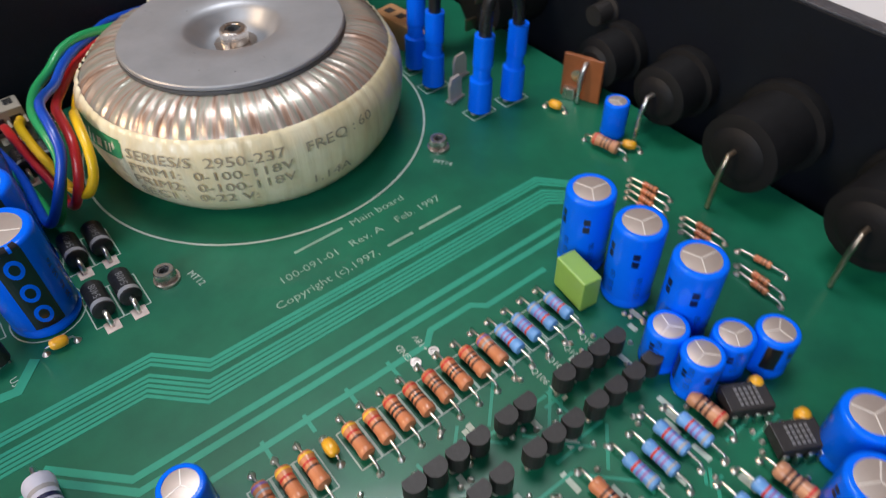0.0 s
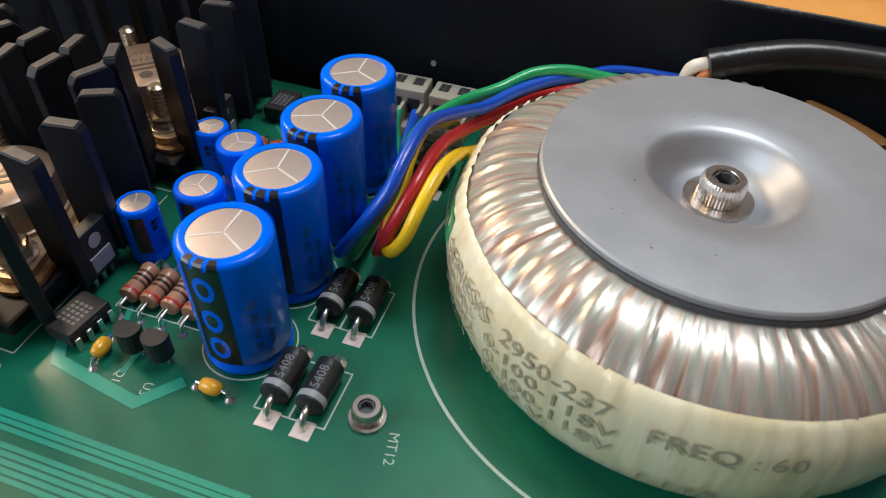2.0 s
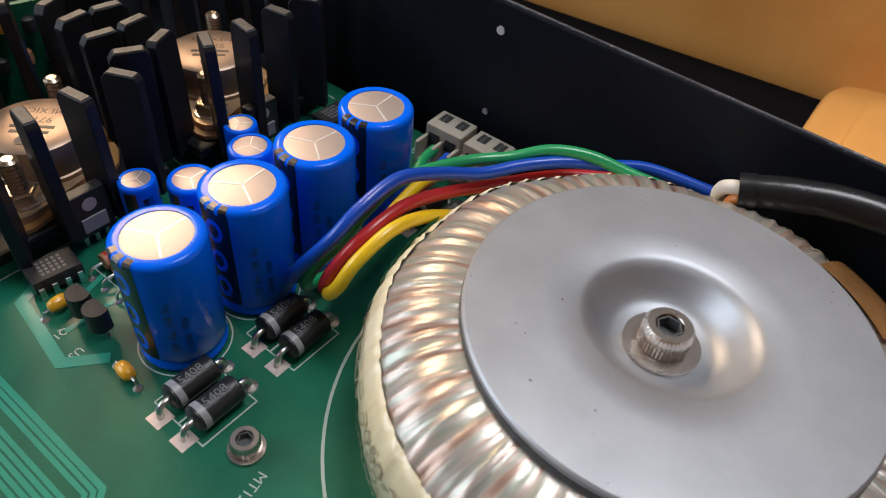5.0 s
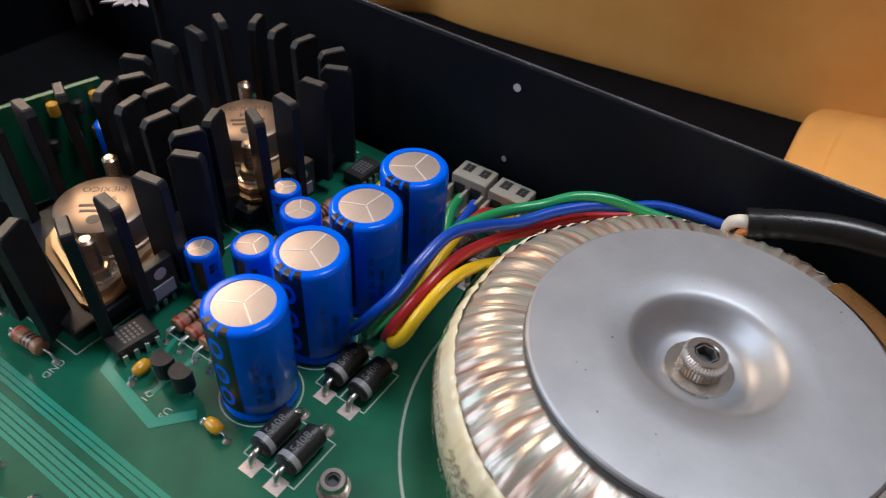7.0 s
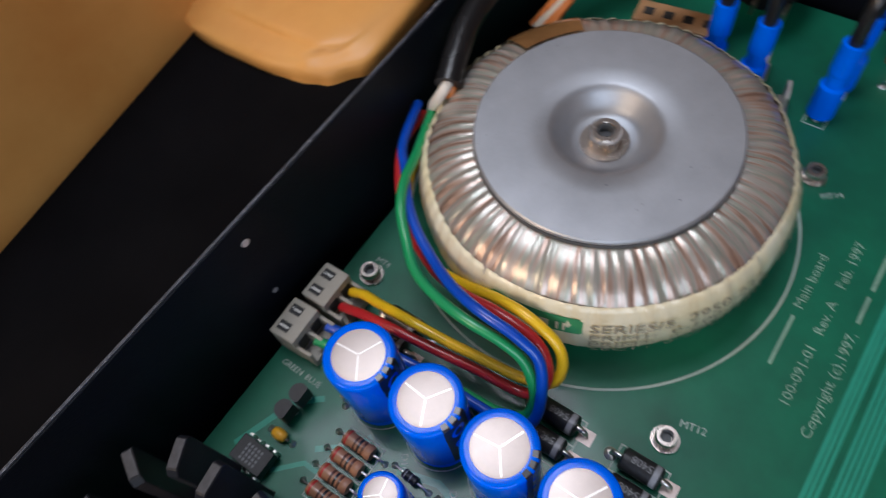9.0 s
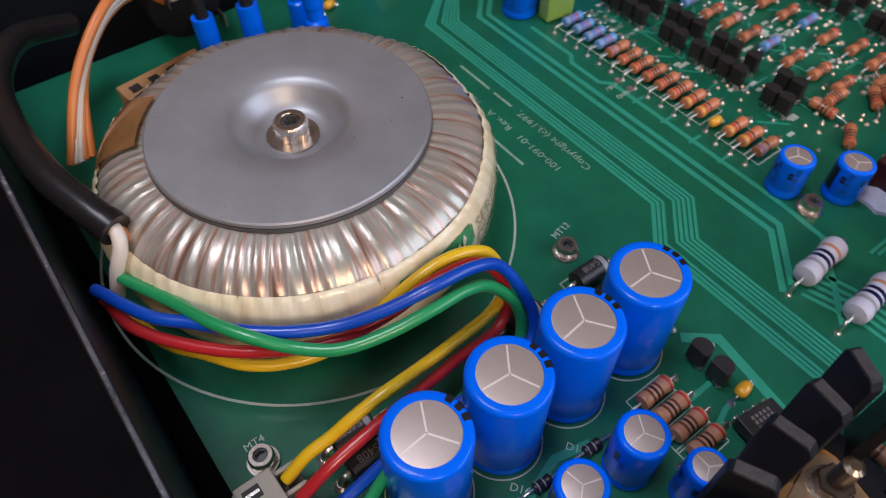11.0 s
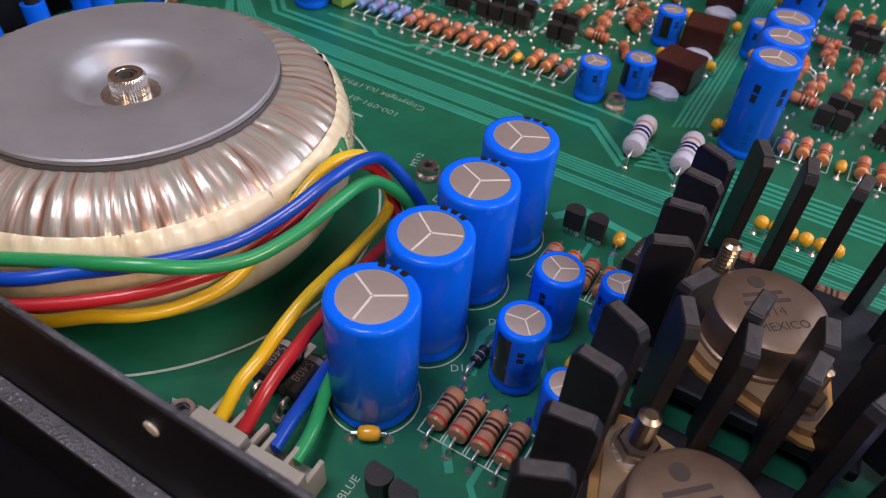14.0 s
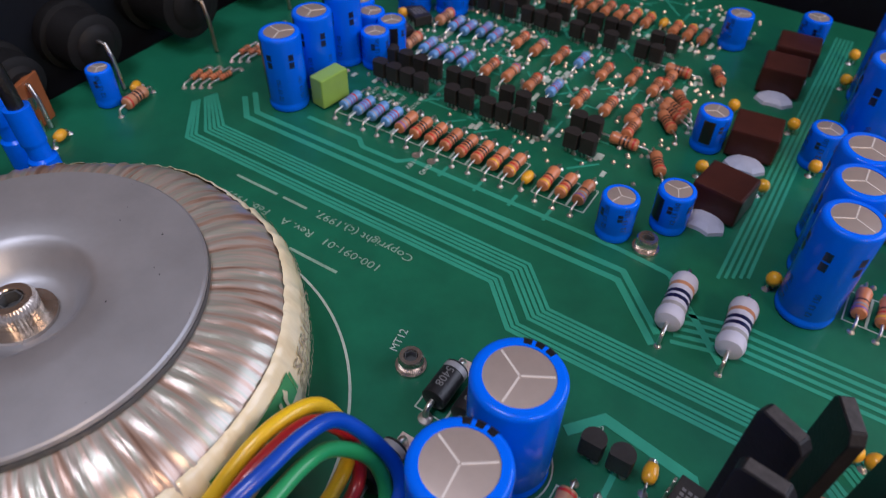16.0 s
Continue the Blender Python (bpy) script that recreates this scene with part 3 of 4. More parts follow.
slim = capacitor(4.0, 14, (-31, 14, 0), "slim blue capacitor with silver top beside a heatsink", "small blue capacitors by the heatsinks", marks="print", rz=30)
copy_thing(slim, mm_pose(-31.5, 42, 0, 0, 0, 200))
copy_thing(slim, mm_pose(-85, 31, 3, 0, 0, 80))
for k, (x, y) in enumerate(((112.5, -67.5), (113, -82), (114.2, -97))):
    if k == 0:
        tall = capacitor(5.9, 23.5, (x, y, 0), "tall blue capacitor with grey metal top on the board", "tall blue capacitors by the rear", marks="print", rz=140)
    else:
        copy_thing(tall, mm_pose(x, y, 0, 0, 0, 140))
for k, (x, y) in enumerate(((-38, -69.5), (-37.5, -83), (-36.5, -96), (-36, -140), (-36, -154), (-35, -168))):
    if k == 0:
        etall = capacitor(6.4, 28, (x, y, 0), "tall blue capacitor with silver top on the board", "tall blue capacitors in a line", marks="print", rz=60)
    else:
        copy_thing(etall, mm_pose(x, y, 0, 0, 0, 60))
for k, (x, y, z) in enumerate(((8, -69, 11), (-2.5, -79, 12), (0, -117, 11), (104, -109, 12), (113, -110, 12), (121, -115, 12), (10.7, -178, 12), (-11.5, -190, 12), (-28, -126, 12), (104, -100, 12))):
    if k == 0:
        mid = capacitor(4.6, 12, (x, y, 0), "short blue capacitor with silver top on the board", "short blue capacitors among the small parts", marks="print", rz=100)
    else:
        copy_thing(mid, mm_pose(x, y, 0, 0, 0, 100 + 40 * k))
wide_a = capacitor(6.0, 15, (115, -138, 0), "stout blue capacitor with silver top on the board", "stout blue capacitors", marks="print", rz=20)
copy_thing(wide_a, mm_pose(103.5, -145.5, 0, 0, 0, 60))
copy_thing(wide_a, mm_pose(118, -153, 0, 0, 0, 90))
qc = capacitor(3.7, 12, (157, -37, 0), "short blue capacitor with silver top near the rear panel", "short blue capacitors among the small parts", marks="print", rz=40)

# ---- toroidal transformer ----
toroid = thing("toroidal_transformer", "round toroidal transformer in clear tape and cream paper", "transformer", at=(75, 36, 0))
rt = random.Random(2)
ph = [rt.uniform(0, 6.28) for _ in range(12)]


def ribs(a, k):
    return 0.15 * (1 - 2 * abs(math.sin(34 * a + ph[0] + 1.1 * math.sin(5 * a)))) + 0.10 * math.sin(83 * a + ph[1] + math.sin(11 * a)) + 0.06 * math.sin(131 * a + ph[3]) + 0.25 * math.sin(9 * a + ph[2])


SLIM = 0.963


def ring_mesh(prof, seg, amp):
    bm = B()
    uv = bm.loops.layers.uv.new("ring")
    rows = []
    for k, (r, z) in enumerate(prof):
        row = []
        for i in range(seg + 1):
            a = 2 * math.pi * i / seg
            tw = a + 0.010 * k
            d = amp[k] * ribs(tw, k)
            r_ = r * SLIM
            row.append((bm.verts.new(((r_ + d * .6) * math.cos(a), (r_ + d * .6) * math.sin(a), z + d * 0.8)), i / seg, k / len(prof)))
        rows.append(row)
    for p, q in zip(rows, rows[1:]):
        for i in range(seg):
            c = (p[i], p[i + 1], q[i + 1], q[i])
            f = bm.faces.new([v[0] for v in c])
            for lp, v in zip(f.loops, c):
                lp[uv].uv = (v[1], v[2])
    return bm


up = [(47.6, 20.0), (47.6, 21.0), (47.3, 22.4), (46.6, 24.2), (45.4, 26.2), (43.6, 28.2), (41.2, 29.9), (38.5, 31.1), (35.8, 31.8), (33, 32.1), (30, 32.0), (12, 31)]
part("winding", ring_mesh(up, 480, [0, .5, .9, 1, 1.1, 1.2, 1.2, 1.1, 1, .8, .3, 0]), M_WRAP, toroid, "clear taped copper winding", smooth=80)
low = [(36, 0.6), (40, 1.2), (43.4, 3), (45.6, 6), (47.0, 9.5), (47.8, 13.5), (48.1, 17), (48.05, 20.4), (47.75, 22.4), (47.1, 24.3), (46.1, 26.1), (45.4, 27.0), (44.8, 27.3)]
part("paper_band", ring_mesh(low, 300, [0, 1.2, 2, 1.8, 1.3, 1.0, .9, 1.0, 1.1, 1.2, 1.2, 1.3, 1.3]), M_CREAM, toroid, "cream paper band with faded print", smooth=80)
prof = [(32.6, 32.0), (32.8, 32.6), (32.6, 33.2)]
# Ring added as the disc's thin shadow on the winding.
part("gasket", lathe(B(), [(q * SLIM, h) for q, h in prof + [(30, 33.2), (30, 32.0)]], 96, closed=True), M_SHADEGREY, toroid, "dark ring painting the thin shadow under the disc", smooth=40)
disc = [(2, 28.1), (8, 28.2), (9.6, 28.8), (11.2, 30.6), (12.9, 33.0), (13.5, 33.2), (32.4, 33.25), (32.6, 33.6), (32.5, 34.3), (32.1, 34.6), (28, 34.65), (20, 34.6), (14.6, 34.5), (13.4, 34.0), (12.2, 32.9), (10.6, 30.7), (9.2, 29.3), (7.8, 28.7), (5, 28.5), (2, 28.5)]
part("disc", lathe(B(), [(q * SLIM, h) for q, h in disc], 96), M_STEEL, toroid, "dished grey zinc-plated disc", smooth=30)


def socket_head(parent, R, H, z, washer=0.0):
    if washer:
        part("washer", lathe(B(), [(R * 0.5, z), (washer, z), (washer, z + 0.8), (R * 0.5, z + 0.8)], 32), M_SCREW, parent, smooth=30)
        z += 0.8
    bm = B()
    kn = lambda a, k: 0.09 * math.sin(40 * a) if 1 <= k <= 3 else 0
    hexr = R * 0.56
    lathe(bm, [(R * 0.96, z), (R, z + 0.1), (R, z + H * 0.6), (R, z + H - 0.5), (R * 0.9, z + H), (hexr * 1.05, z + H), (hexr, z + H - 0.15), (hexr, z + H * 0.4)], 160, radial=kn)
    part("screw_head", bm, M_SCREW, parent, "knurled shiny metal head", smooth=35)
    # Recess lined darker than the screw to paint its shade.
    part("hex_socket", lathe(B(), [(hexr * 0.98, z + H * 0.35), (hexr * 0.98, z + H - 0.3), (hexr * 0.84, z + H - 0.3), (hexr * 0.84, z + H * 0.42)], 6), M_SHADEGREY, parent, "hexagon socket darkened as its inner shade")


socket_head(toroid, 3.8, 4.2, 28.5, 6.0)
bm = B()
patch = [(44.9, 27.0), (42.9, 29.3), (40.2, 30.9), (37.2, 32.0), (34, 32.7)]
vs = [[bm.verts.new(((r_ * SLIM + .45) * math.cos(a), (r_ * SLIM + .45) * math.sin(a), z + .35)) for a in np.linspace(radians(38), radians(66), 14)] for r_, z in patch]
for p_, q_ in zip(vs, vs[1:]):
    for i in range(13):
        bm.faces.new((p_[i], p_[i + 1], q_[i + 1], q_[i]))
part("tape_patch", bm, mat("brown_tape", (0.22, 0.11, 0.04), 0.25, vary=0.3, scale=200, coat=0.5), toroid, "brown glossy tape patch", smooth=60)
TZ = 48.15


def toroid_bend(v):
    a = radians(-155) + v.x / TZ
    rr = float(np.interp(v.y, [0, 3, 6, 9.5, 13.5, 20.4, 22.4, 24.3, 26.1], [38, 43.6, 45.8, 47.2, 47.9, 48.1, 47.8, 47.2, 46.2])) * SLIM + 0.45
    return Vector((rr * math.cos(a), rr * math.sin(a), v.y))


bm = B()
wide = Matrix.Diagonal((1.42, 1, 1, 1))
for t, x, y in (("SERIES/S  2950-237", 0, 21.2), ("FREQ :", 49, 20.4), ("PRIM1:  0-100-118V", 0, 17.3), ("PRIM2:  0-100-118V", 0, 13.4), ("SEC1 :  0-22 V:", 0.5, 9.6), ("1.14A", 49, 9.4), ("60", 66, 20.4)):
    words(bm, t, 3.9, Matrix.Translation((x, y, 0)) @ wide, toroid_bend)
part("print", bm, M_INK, toroid, "faded typed lettering on the paper")


def on_paper(boxes, lift):
    """Flat printed patches on the paper band, each cut into short steps round it."""
    bm = B()
    for x0, x1, y0, y1 in boxes:
        n = max(1, int((x1 - x0) / 1.5))
        for k in range(n):
            a, b = x0 + (x1 - x0) * k / n, x0 + (x1 - x0) * (k + 1) / n
            q = [toroid_bend(Vector((x, y + 8.0, 0))) for x, y in ((a, y0), (b, y0), (b, y1), (a, y1))]
            bm.faces.new([bm.verts.new(v + Vector((v.x, v.y, 0)).normalized() * lift) for v in q])
    return bm


part("badge", on_paper(((-24, -2, 11.8, 17.0), (-24.6, -24, 12.3, 16.5), (-2, -1.4, 12.3, 16.5)), 0.0), M_GREENINK, toroid, "green printed maker's badge")
part("badge_mark", on_paper(((-22, -21.2, 12.8, 16.2), (-22.8, -20.4, 15.6, 16.3), (-19.4, -17.2, 12.9, 15.4), (-15.8, -15, 12.8, 16.2), (-13.6, -12.9, 12.8, 15.2), (-11.4, -9.2, 12.9, 15.4), (-7.6, -6.9, 12.8, 15.4), (-6, -5.3, 12.8, 15.4)), 0.06), M_CREAM, toroid, "pale bars on the badge")

# ---- heatsinks with power transistors ----


def heatsink(at, label):
    ob = thing("heatsink", label, "heatsink", "pair of black finned heatsinks", at)
    part("base_plate", box(B(), (0, 0, 5), (42, 42, 3), 0.8), M_ANOD, ob)
    rr = random.Random(at[1])
    for side in range(4):
        for o in (-14.6, -4.9, 4.9, 14.6):
            a = side * 90
            c, s_ = math.cos(radians(a)), math.sin(radians(a))
            fin = part("fin", fin_mesh(), M_ANOD, ob)
            fin.matrix_basis = mm_pose(c * 21.8 - s_ * o, s_ * 21 + c * o, 4.3, rr.uniform(-1, 1), rr.uniform(-0.6, 0.6), a + o * 1.75)
            # Thin cap that carries the painted sheen of the fin's top.
            part("tip", box(B(), (0.3, 0, 29.55), (5.8, 2.1, 0.25), 0.1), M_FINTIP, fin, "grey cap coloured as the light caught on the fin top")
    return ob


def fin_mesh():
    """A flat blade with both top corners cut off, the inner one more."""
    bm = prism(B(), [(-4.1, 0), (4.1, 0), (4.1, 28.4), (3.4, 29.5), (-2.9, 29.5), (-4.1, 27.9)], -1.25, 1.25)
    bmesh.ops.bevel(bm, geom=list(bm.edges), offset=0.18, segments=1, affect="EDGES")
    bmesh.ops.rotate(bm, verts=bm.verts, cent=(0, 0, 0), matrix=Matrix.Rotation(radians(90), 3, "X"))
    return bm


def power_transistor(at, rz):
    ob = thing("power_transistor", "round bronze-coloured metal power transistor bolted to a black heatsink", "transistor", "power transistors on the heatsinks", at, rz)
    pts = [(19.6 + 3.6 * math.cos(radians(a)), 3.6 * math.sin(radians(a))) for a in (-55, -20, 20, 55)] + [(13.2 * math.cos(radians(a)), 13.2 * math.sin(radians(a))) for a in (68, 90, 112)]
    pts += [(-x, -y) for x, y in pts]
    pts = [(x * 0.92, y) for x, y in pts]
    part("insulator", prism(B(), [(x * 1.10, y * 1.14) for x, y in pts], 6.6, 7.6), M_MICA, ob, "ochre insulating pad")
    part("flange", prism(B(), pts, 7.65, 9.4), M_FLANGE, ob, "metal flange tinted gold as under the warm lamp")
    part("can", lathe(B(), [(11.4, 9.4), (11.4, 10.4), (10.9, 10.6), (10.8, 16.2), (10.4, 17.4), (9.6, 17.9), (5, 18.0)], 48), M_BRONZE, ob, smooth=35)
    bm = B()
    lathe(bm, [(1.6, 18.02), (1.6, 18.06), (1.2, 18.06)], 16, (0, 6.2, 0))
    words(bm, "9714", 2.9, flat(-3.6, -2.3, 18.06))
    words(bm, "MEXICO", 2.7, flat(-5.0, -5.6, 18.06))
    strip(bm, [(-4.2, 3.2), (3.8, 3.2)], 0.9, 18.0, 0.06)
    strip(bm, [(-4.8, 1.2), (4.4, 1.2)], 0.9, 18.0, 0.06)
    bmesh.ops.rotate(bm, verts=bm.verts, cent=(0, 0, 0), matrix=Matrix.Rotation(radians(86), 3, "Z"))
    part("marking", bm, M_CANINK, ob, "dark printed marks on the can")
    for s in (-1, 1):
        nut = part("nut", lathe(B(), [(3.4, 9.4), (3.6, 9.7), (3.6, 12.2), (3.2, 12.6)], 6, (s * 15.1, 0, 0)), M_WARMMETAL, ob)
        th = lambda a, k: (0.2 if k % 2 else -0.18)
        part("stud", lathe(B(), [(1.75, 12 + 0.5 * k) for k in range(16)] + [(1.3, 20.1)], 14, (s * 15.1, 0, 0), radial=th), M_WARMMETAL, nut, "threaded stud", smooth=20)
        part("washer", lathe(B(), [(4.2, 9.42), (4.2, 9.9), (3.3, 10.0)], 24, (s * 15.1, 0, 0)), M_SCREW, nut)
    return ob


heatsink((-59, 5.0, 0), "black anodised heatsink with upright radial fins on the board")
heatsink((-58.8, 55.3, 0), "black anodised heatsink with upright radial fins near the case wall")
power_transistor((-57, 8, 0), 134)
power_transistor((-57, 54.5, 0), 138)

# ---- diodes ----


def diode(at, label="fat black rectifier diode with grey band on the board", scale=1.0, group="rectifier diodes"):
    ob = thing("diode", label, "diode", group, at)
    part("body", lathe(B(), [(2.2, -4.75), (2.65, -4.4), (2.65, 4.4), (2.2, 4.75)], 24, (0, 0, 3.1), "y"), M_DIODE, ob, smooth=40)
    part("band", lathe(B(), [(2.68, -4.0), (2.68, -2.7)], 24, (0, 0, 3.1), "y"), M_GREYBAND, ob, "grey cathode band", smooth=60)
    for s in (-1, 1):
        part("lead", tube(B(), [(0, s * 4.6, 3.1), (0, s * 5.8, 3.1), (0, s * 6.7, 2.6), (0, s * 7.1, 1.4), (0, s * 7.15, 0.1)], 0.65, 8, 3), M_LEAD, ob, smooth=60)
        if s < 0:
            part("pad", box(B(), (0, -7.3, 0.06), (3.6, 3.6, 0.12)), M_TINPAD, ob, "square tinned pad")
        else:
            part("pad", lathe(B(), [(1.6, 0.02), (1.5, 0.4), (0.7, 0.9)], 14, (0, 7.2, 0)), M_PAD, ob)
    bm = B()
    words(bm, "5408", 2.5, Matrix.Translation((1.0, -2.4, 5.82)) @ Matrix.Rotation(radians(90), 4, "Z"))
    part("marking", bm, M_MARK, ob, "grey printed number")
    return ob


dd = diode((11, -6.5, 0))
for x, y in ((17.6, -6.5), (11.4, 14.5), (17.9, 14.5), (11.4, 60), (17.9, 60)):
    copy_thing(dd, mm_pose(x, y, 0))

# ---- screws of the board ----
sc = thing("screw", "shiny socket-head screw holding the green board", "screw", "socket-head screws of the board", (27, -8, 0))
socket_head(sc, 2.6, 3.0, 0.0, 3.3)
for x, y in ((112, -9), (25, 77), (-1, -68)):
    copy_thing(sc, mm_pose(x, y, 0))

# ---- wires of the transformer ----
W = {
    "yellow": (M_WY, [(70, 86, 11), (54, 81.5, 13), (44.4, 75.8, 15), (37.8, 70.9, 15), (33.4, 64.2, 14.5), (30.6, 56, 15), (28.9, 46, 20), (27.8, 36, 25.4), (27, 28, 27), (25.9, 20.4, 24), (24, 17.6, 18.5), (20.8, 18.4, 14), (18.2, 25, 13.8), (16.9, 35.3, 14.8), (15.6, 45, 16.5), (15.2, 53, 17), (15.6, 60, 14.8), (16.1, 65, 12), (16.6, 70.2, 10), (16.6, 75.5, 6)]),
    "red": (M_WR, [(68, 87, 17), (54, 84, 19.5), (38.5, 72, 20.5), (28.8, 57, 21), (25.2, 45, 24), (24.4, 34, 27), (23.6, 24, 25.4), (21, 19.4, 19), (17.8, 20.2, 11.5), (16.4, 25, 9), (15.3, 33.8, 10.8), (14.2, 41.5, 11.9), (13.5, 48, 12), (12.8, 54.5, 12.4), (12.3, 60, 12.1), (12, 66, 11), (11.8, 70, 9.4), (11.9, 75, 6)]),
    "blue": (M_WB, [(67, 87.5, 22), (52.5, 81.4, 24.5), (45.6, 75.5, 25), (38.6, 69.5, 25.5), (32.8, 62.5, 25.4), (28.1, 54.2, 25.4), (24, 45.7, 28), (21.4, 36.5, 30.6), (20.9, 27, 29.4), (19.8, 20.8, 25.4), (14.6, 17.6, 17), (11, 18, 11), (9.6, 22, 8), (9.2, 30, 6), (9.3, 50, 5), (7, 66, 6), (5.5, 75, 6)]),
    "green": (M_WG, [(66, 82, 22.5), (52, 76.3, 25), (42.2, 72.8, 27), (35, 68.6, 27), (29.2, 63, 25.2), (23.9, 56.6, 25), (20.8, 48.3, 26), (19.2, 38.8, 27.2), (19.4, 30, 26), (19, 24, 22.4), (15.6, 19.6, 15.8), (12.4, 20.4, 8.4), (10.8, 27, 4.5), (10.2, 40, 3.2), (7.4, 56, 5.0), (2.5, 68, 6.2), (1, 75, 6)]),
}
for nm, (m_, pts) in W.items():
    put("wire", tube(B(), pts, 1.3, 12, 8), m_, nm + " insulated wire bent from the transformer to a terminal block", "wire", "transformer lead wires", smooth=60)


def terminal_block(at):
    ob = thing("terminal_block", "beige plastic two-way terminal block at the board's edge", "terminal block", "terminal blocks for the wires", at)
    bm = B()
    box(bm, (0, 2.8, 5.3), (10.6, 7.6, 10.6), 0.4)
    box(bm, (0, -3.0, 1.2), (10.2, 5, 2.4), 0.2)
    for x in (-4.8, 0, 4.8):
        box(bm, (x, -3.0, 4.2), (0.9, 5, 6.5), 0.2, 0, 0)
    part("body", bm, M_BEIGE, ob)
    part("ridge", box(B(), (0, 6.8, 8.0), (9.8, 0.6, 3.4), 0.2), M_BEIGE, ob)
    for x in (-2.5, 2.5):
        part("slot", box(B(), (x, 3.8, 10.55), (2.6, 3.4, 0.3), 0), M_DARKSLOT, ob, "dark patch painting a shaded screw slot")
        part("clamp", box(B(), (x, 3.8, 10.62), (0.6, 2.8, 0.25)), M_LEAD, ob)
        part("slot", box(B(), (x, -1.0, 6.2), (3.2, 0.5, 4.2)), M_DARKSLOT, ob, "dark patch painting a shaded wire entry")
    return ob


tb = terminal_block((13.5, 78, 0))
copy_thing(tb, mm_pose(1.5, 78.5, 0, 0, 0, 2))

# ---- grey sleeve and orange wires behind the transformer ----
sleeve_pts = [(70.5, 78.5, 31), (79, 81.5, 33), (91, 84.5, 34.5), (110, 85.5, 34.5), (131, 83, 33), (150, 74, 29), (160, 60, 22)]
sleeve = thing("cable_sleeve", "glossy black cable sleeve along the case wall", "cable", at=(70.5, 78.5, 31))
back = Matrix.Translation((-70.5, -78.5, -31))
for nm, a, k, lb in (("tube", sleeve_pts, lambda t: 3.4 - 1.2 * max(0, t - .8), ""), ("collar", [(70.2, 78.4, 30.95), (71.6, 78.9, 31.3), (73, 79.4, 31.7)], lambda t: 3.62, "thicker cut end of the sleeve")):
    bm = tube(B(), a, k, 14, 8)
    bmesh.ops.transform(bm, matrix=back, verts=bm.verts)
    part(nm, bm, M_TUBE, sleeve, lb, smooth=60)
put("wire", tube(B(), [(74, 79.5, 31.5), (69.5, 78.5, 31.3), (67.2, 79.4, 29), (67, 82, 24), (68, 84.5, 16)], 1.5, 10, 6), M_WW, "white insulated wire end out of the black sleeve", "wire", smooth=60)
put("wire", tube(B(), [(74, 78.5, 29.8), (70.5, 77.6, 29.5), (69.5, 78.6, 26), (70, 82.5, 18)], 1.1, 10, 6), M_WO, "orange insulated wire out of the black sleeve", "wire", smooth=60)

# ---- axial parts and small packages ----


def axial(kind, material, L, R, span, bands, label, group, z=None, lead_r=0.32):
    """An axial part along y, at the origin, with bent leads reaching the board at plus and minus span."""
    z = z or R + 0.5
    ob = thing(kind, label, kind, group)
    h = L / 2
    if R > 0.9:
        prof = [(R * 0.45, -h), (R * 0.9, -h * 0.94), (R, -h * 0.8), (R, -h * 0.62), (R * 0.9, -h * 0.5), (R * 0.9, h * 0.5), (R, h * 0.62), (R, h * 0.8), (R * 0.9, h * 0.94), (R * 0.45, h)]
    else:
        prof = [(R * 0.6, -h), (R, -h * 0.9), (R, h * 0.9), (R * 0.6, h)]
    part("body", lathe(B(), prof, 16, (0, 0, z), "y"), material, ob, smooth=50)
    for f, m_ in bands:
        y = f * h
        rr = R * (1.015 if abs(f) > 0.58 else 0.915) if R > 0.9 else R * 1.02
        part("band", lathe(B(), [(rr, y - L * 0.035), (rr, y + L * 0.035)], 16, (0, 0, z), "y"), m_, ob, smooth=60)
    for s in (-1, 1):
        part("lead", tube(B(), [(0, s * (h - .2), z), (0, s * (span - 1.0), z), (0, s * (span - 0.3), z * 0.85), (0, s * span, z * 0.5), (0, s * span, 0.05)], lead_r, 7), M_LEAD, ob, smooth=60)
    part("solder_joint", lathe(B(), [(0.9, 0.02), (0.75, 0.3), (0.35, 0.7)], 10, (0, span, 0)), M_PAD, ob)
    part("solder_joint", lathe(B(), [(0.9, 0.02), (0.75, 0.3), (0.35, 0.7)], 10, (0, -span, 0)), M_PAD, ob)
    return ob


K, N_, G_ = M_BLACKINK, M_BROWN, M_GOLD
protos = {}


OUTLINED = {"tan": (2.6, 5.2), "orange": (2.4, 5.0), "gold": (2.4, 5.0), "violet": (2.4, 5.0), "blue": (2.3, 4.8)}


def place(key, x, y, rz=0, z=0):
    """Puts the first of a kind where it stands, and copies it from then on; near ones get a printed frame on the board."""
    if key in OUTLINED and y > -80 and rz in (0, 180):
        w, h = OUTLINED[key]
        silk(strip(B(), [(x - w, y - h), (x + w, y - h), (x + w, y + h), (x - w, y + h), (x - w, y - h)], 0.28), "white printed frame round a resistor")
    if key not in protos:
        ob = MAKE[key]()
        ob.matrix_basis = mm_pose(x, y, z, 0, 0, rz)
        protos[key] = ob
        return ob
    return copy_thing(protos[key], mm_pose(x, y, z, 0, 0, rz))


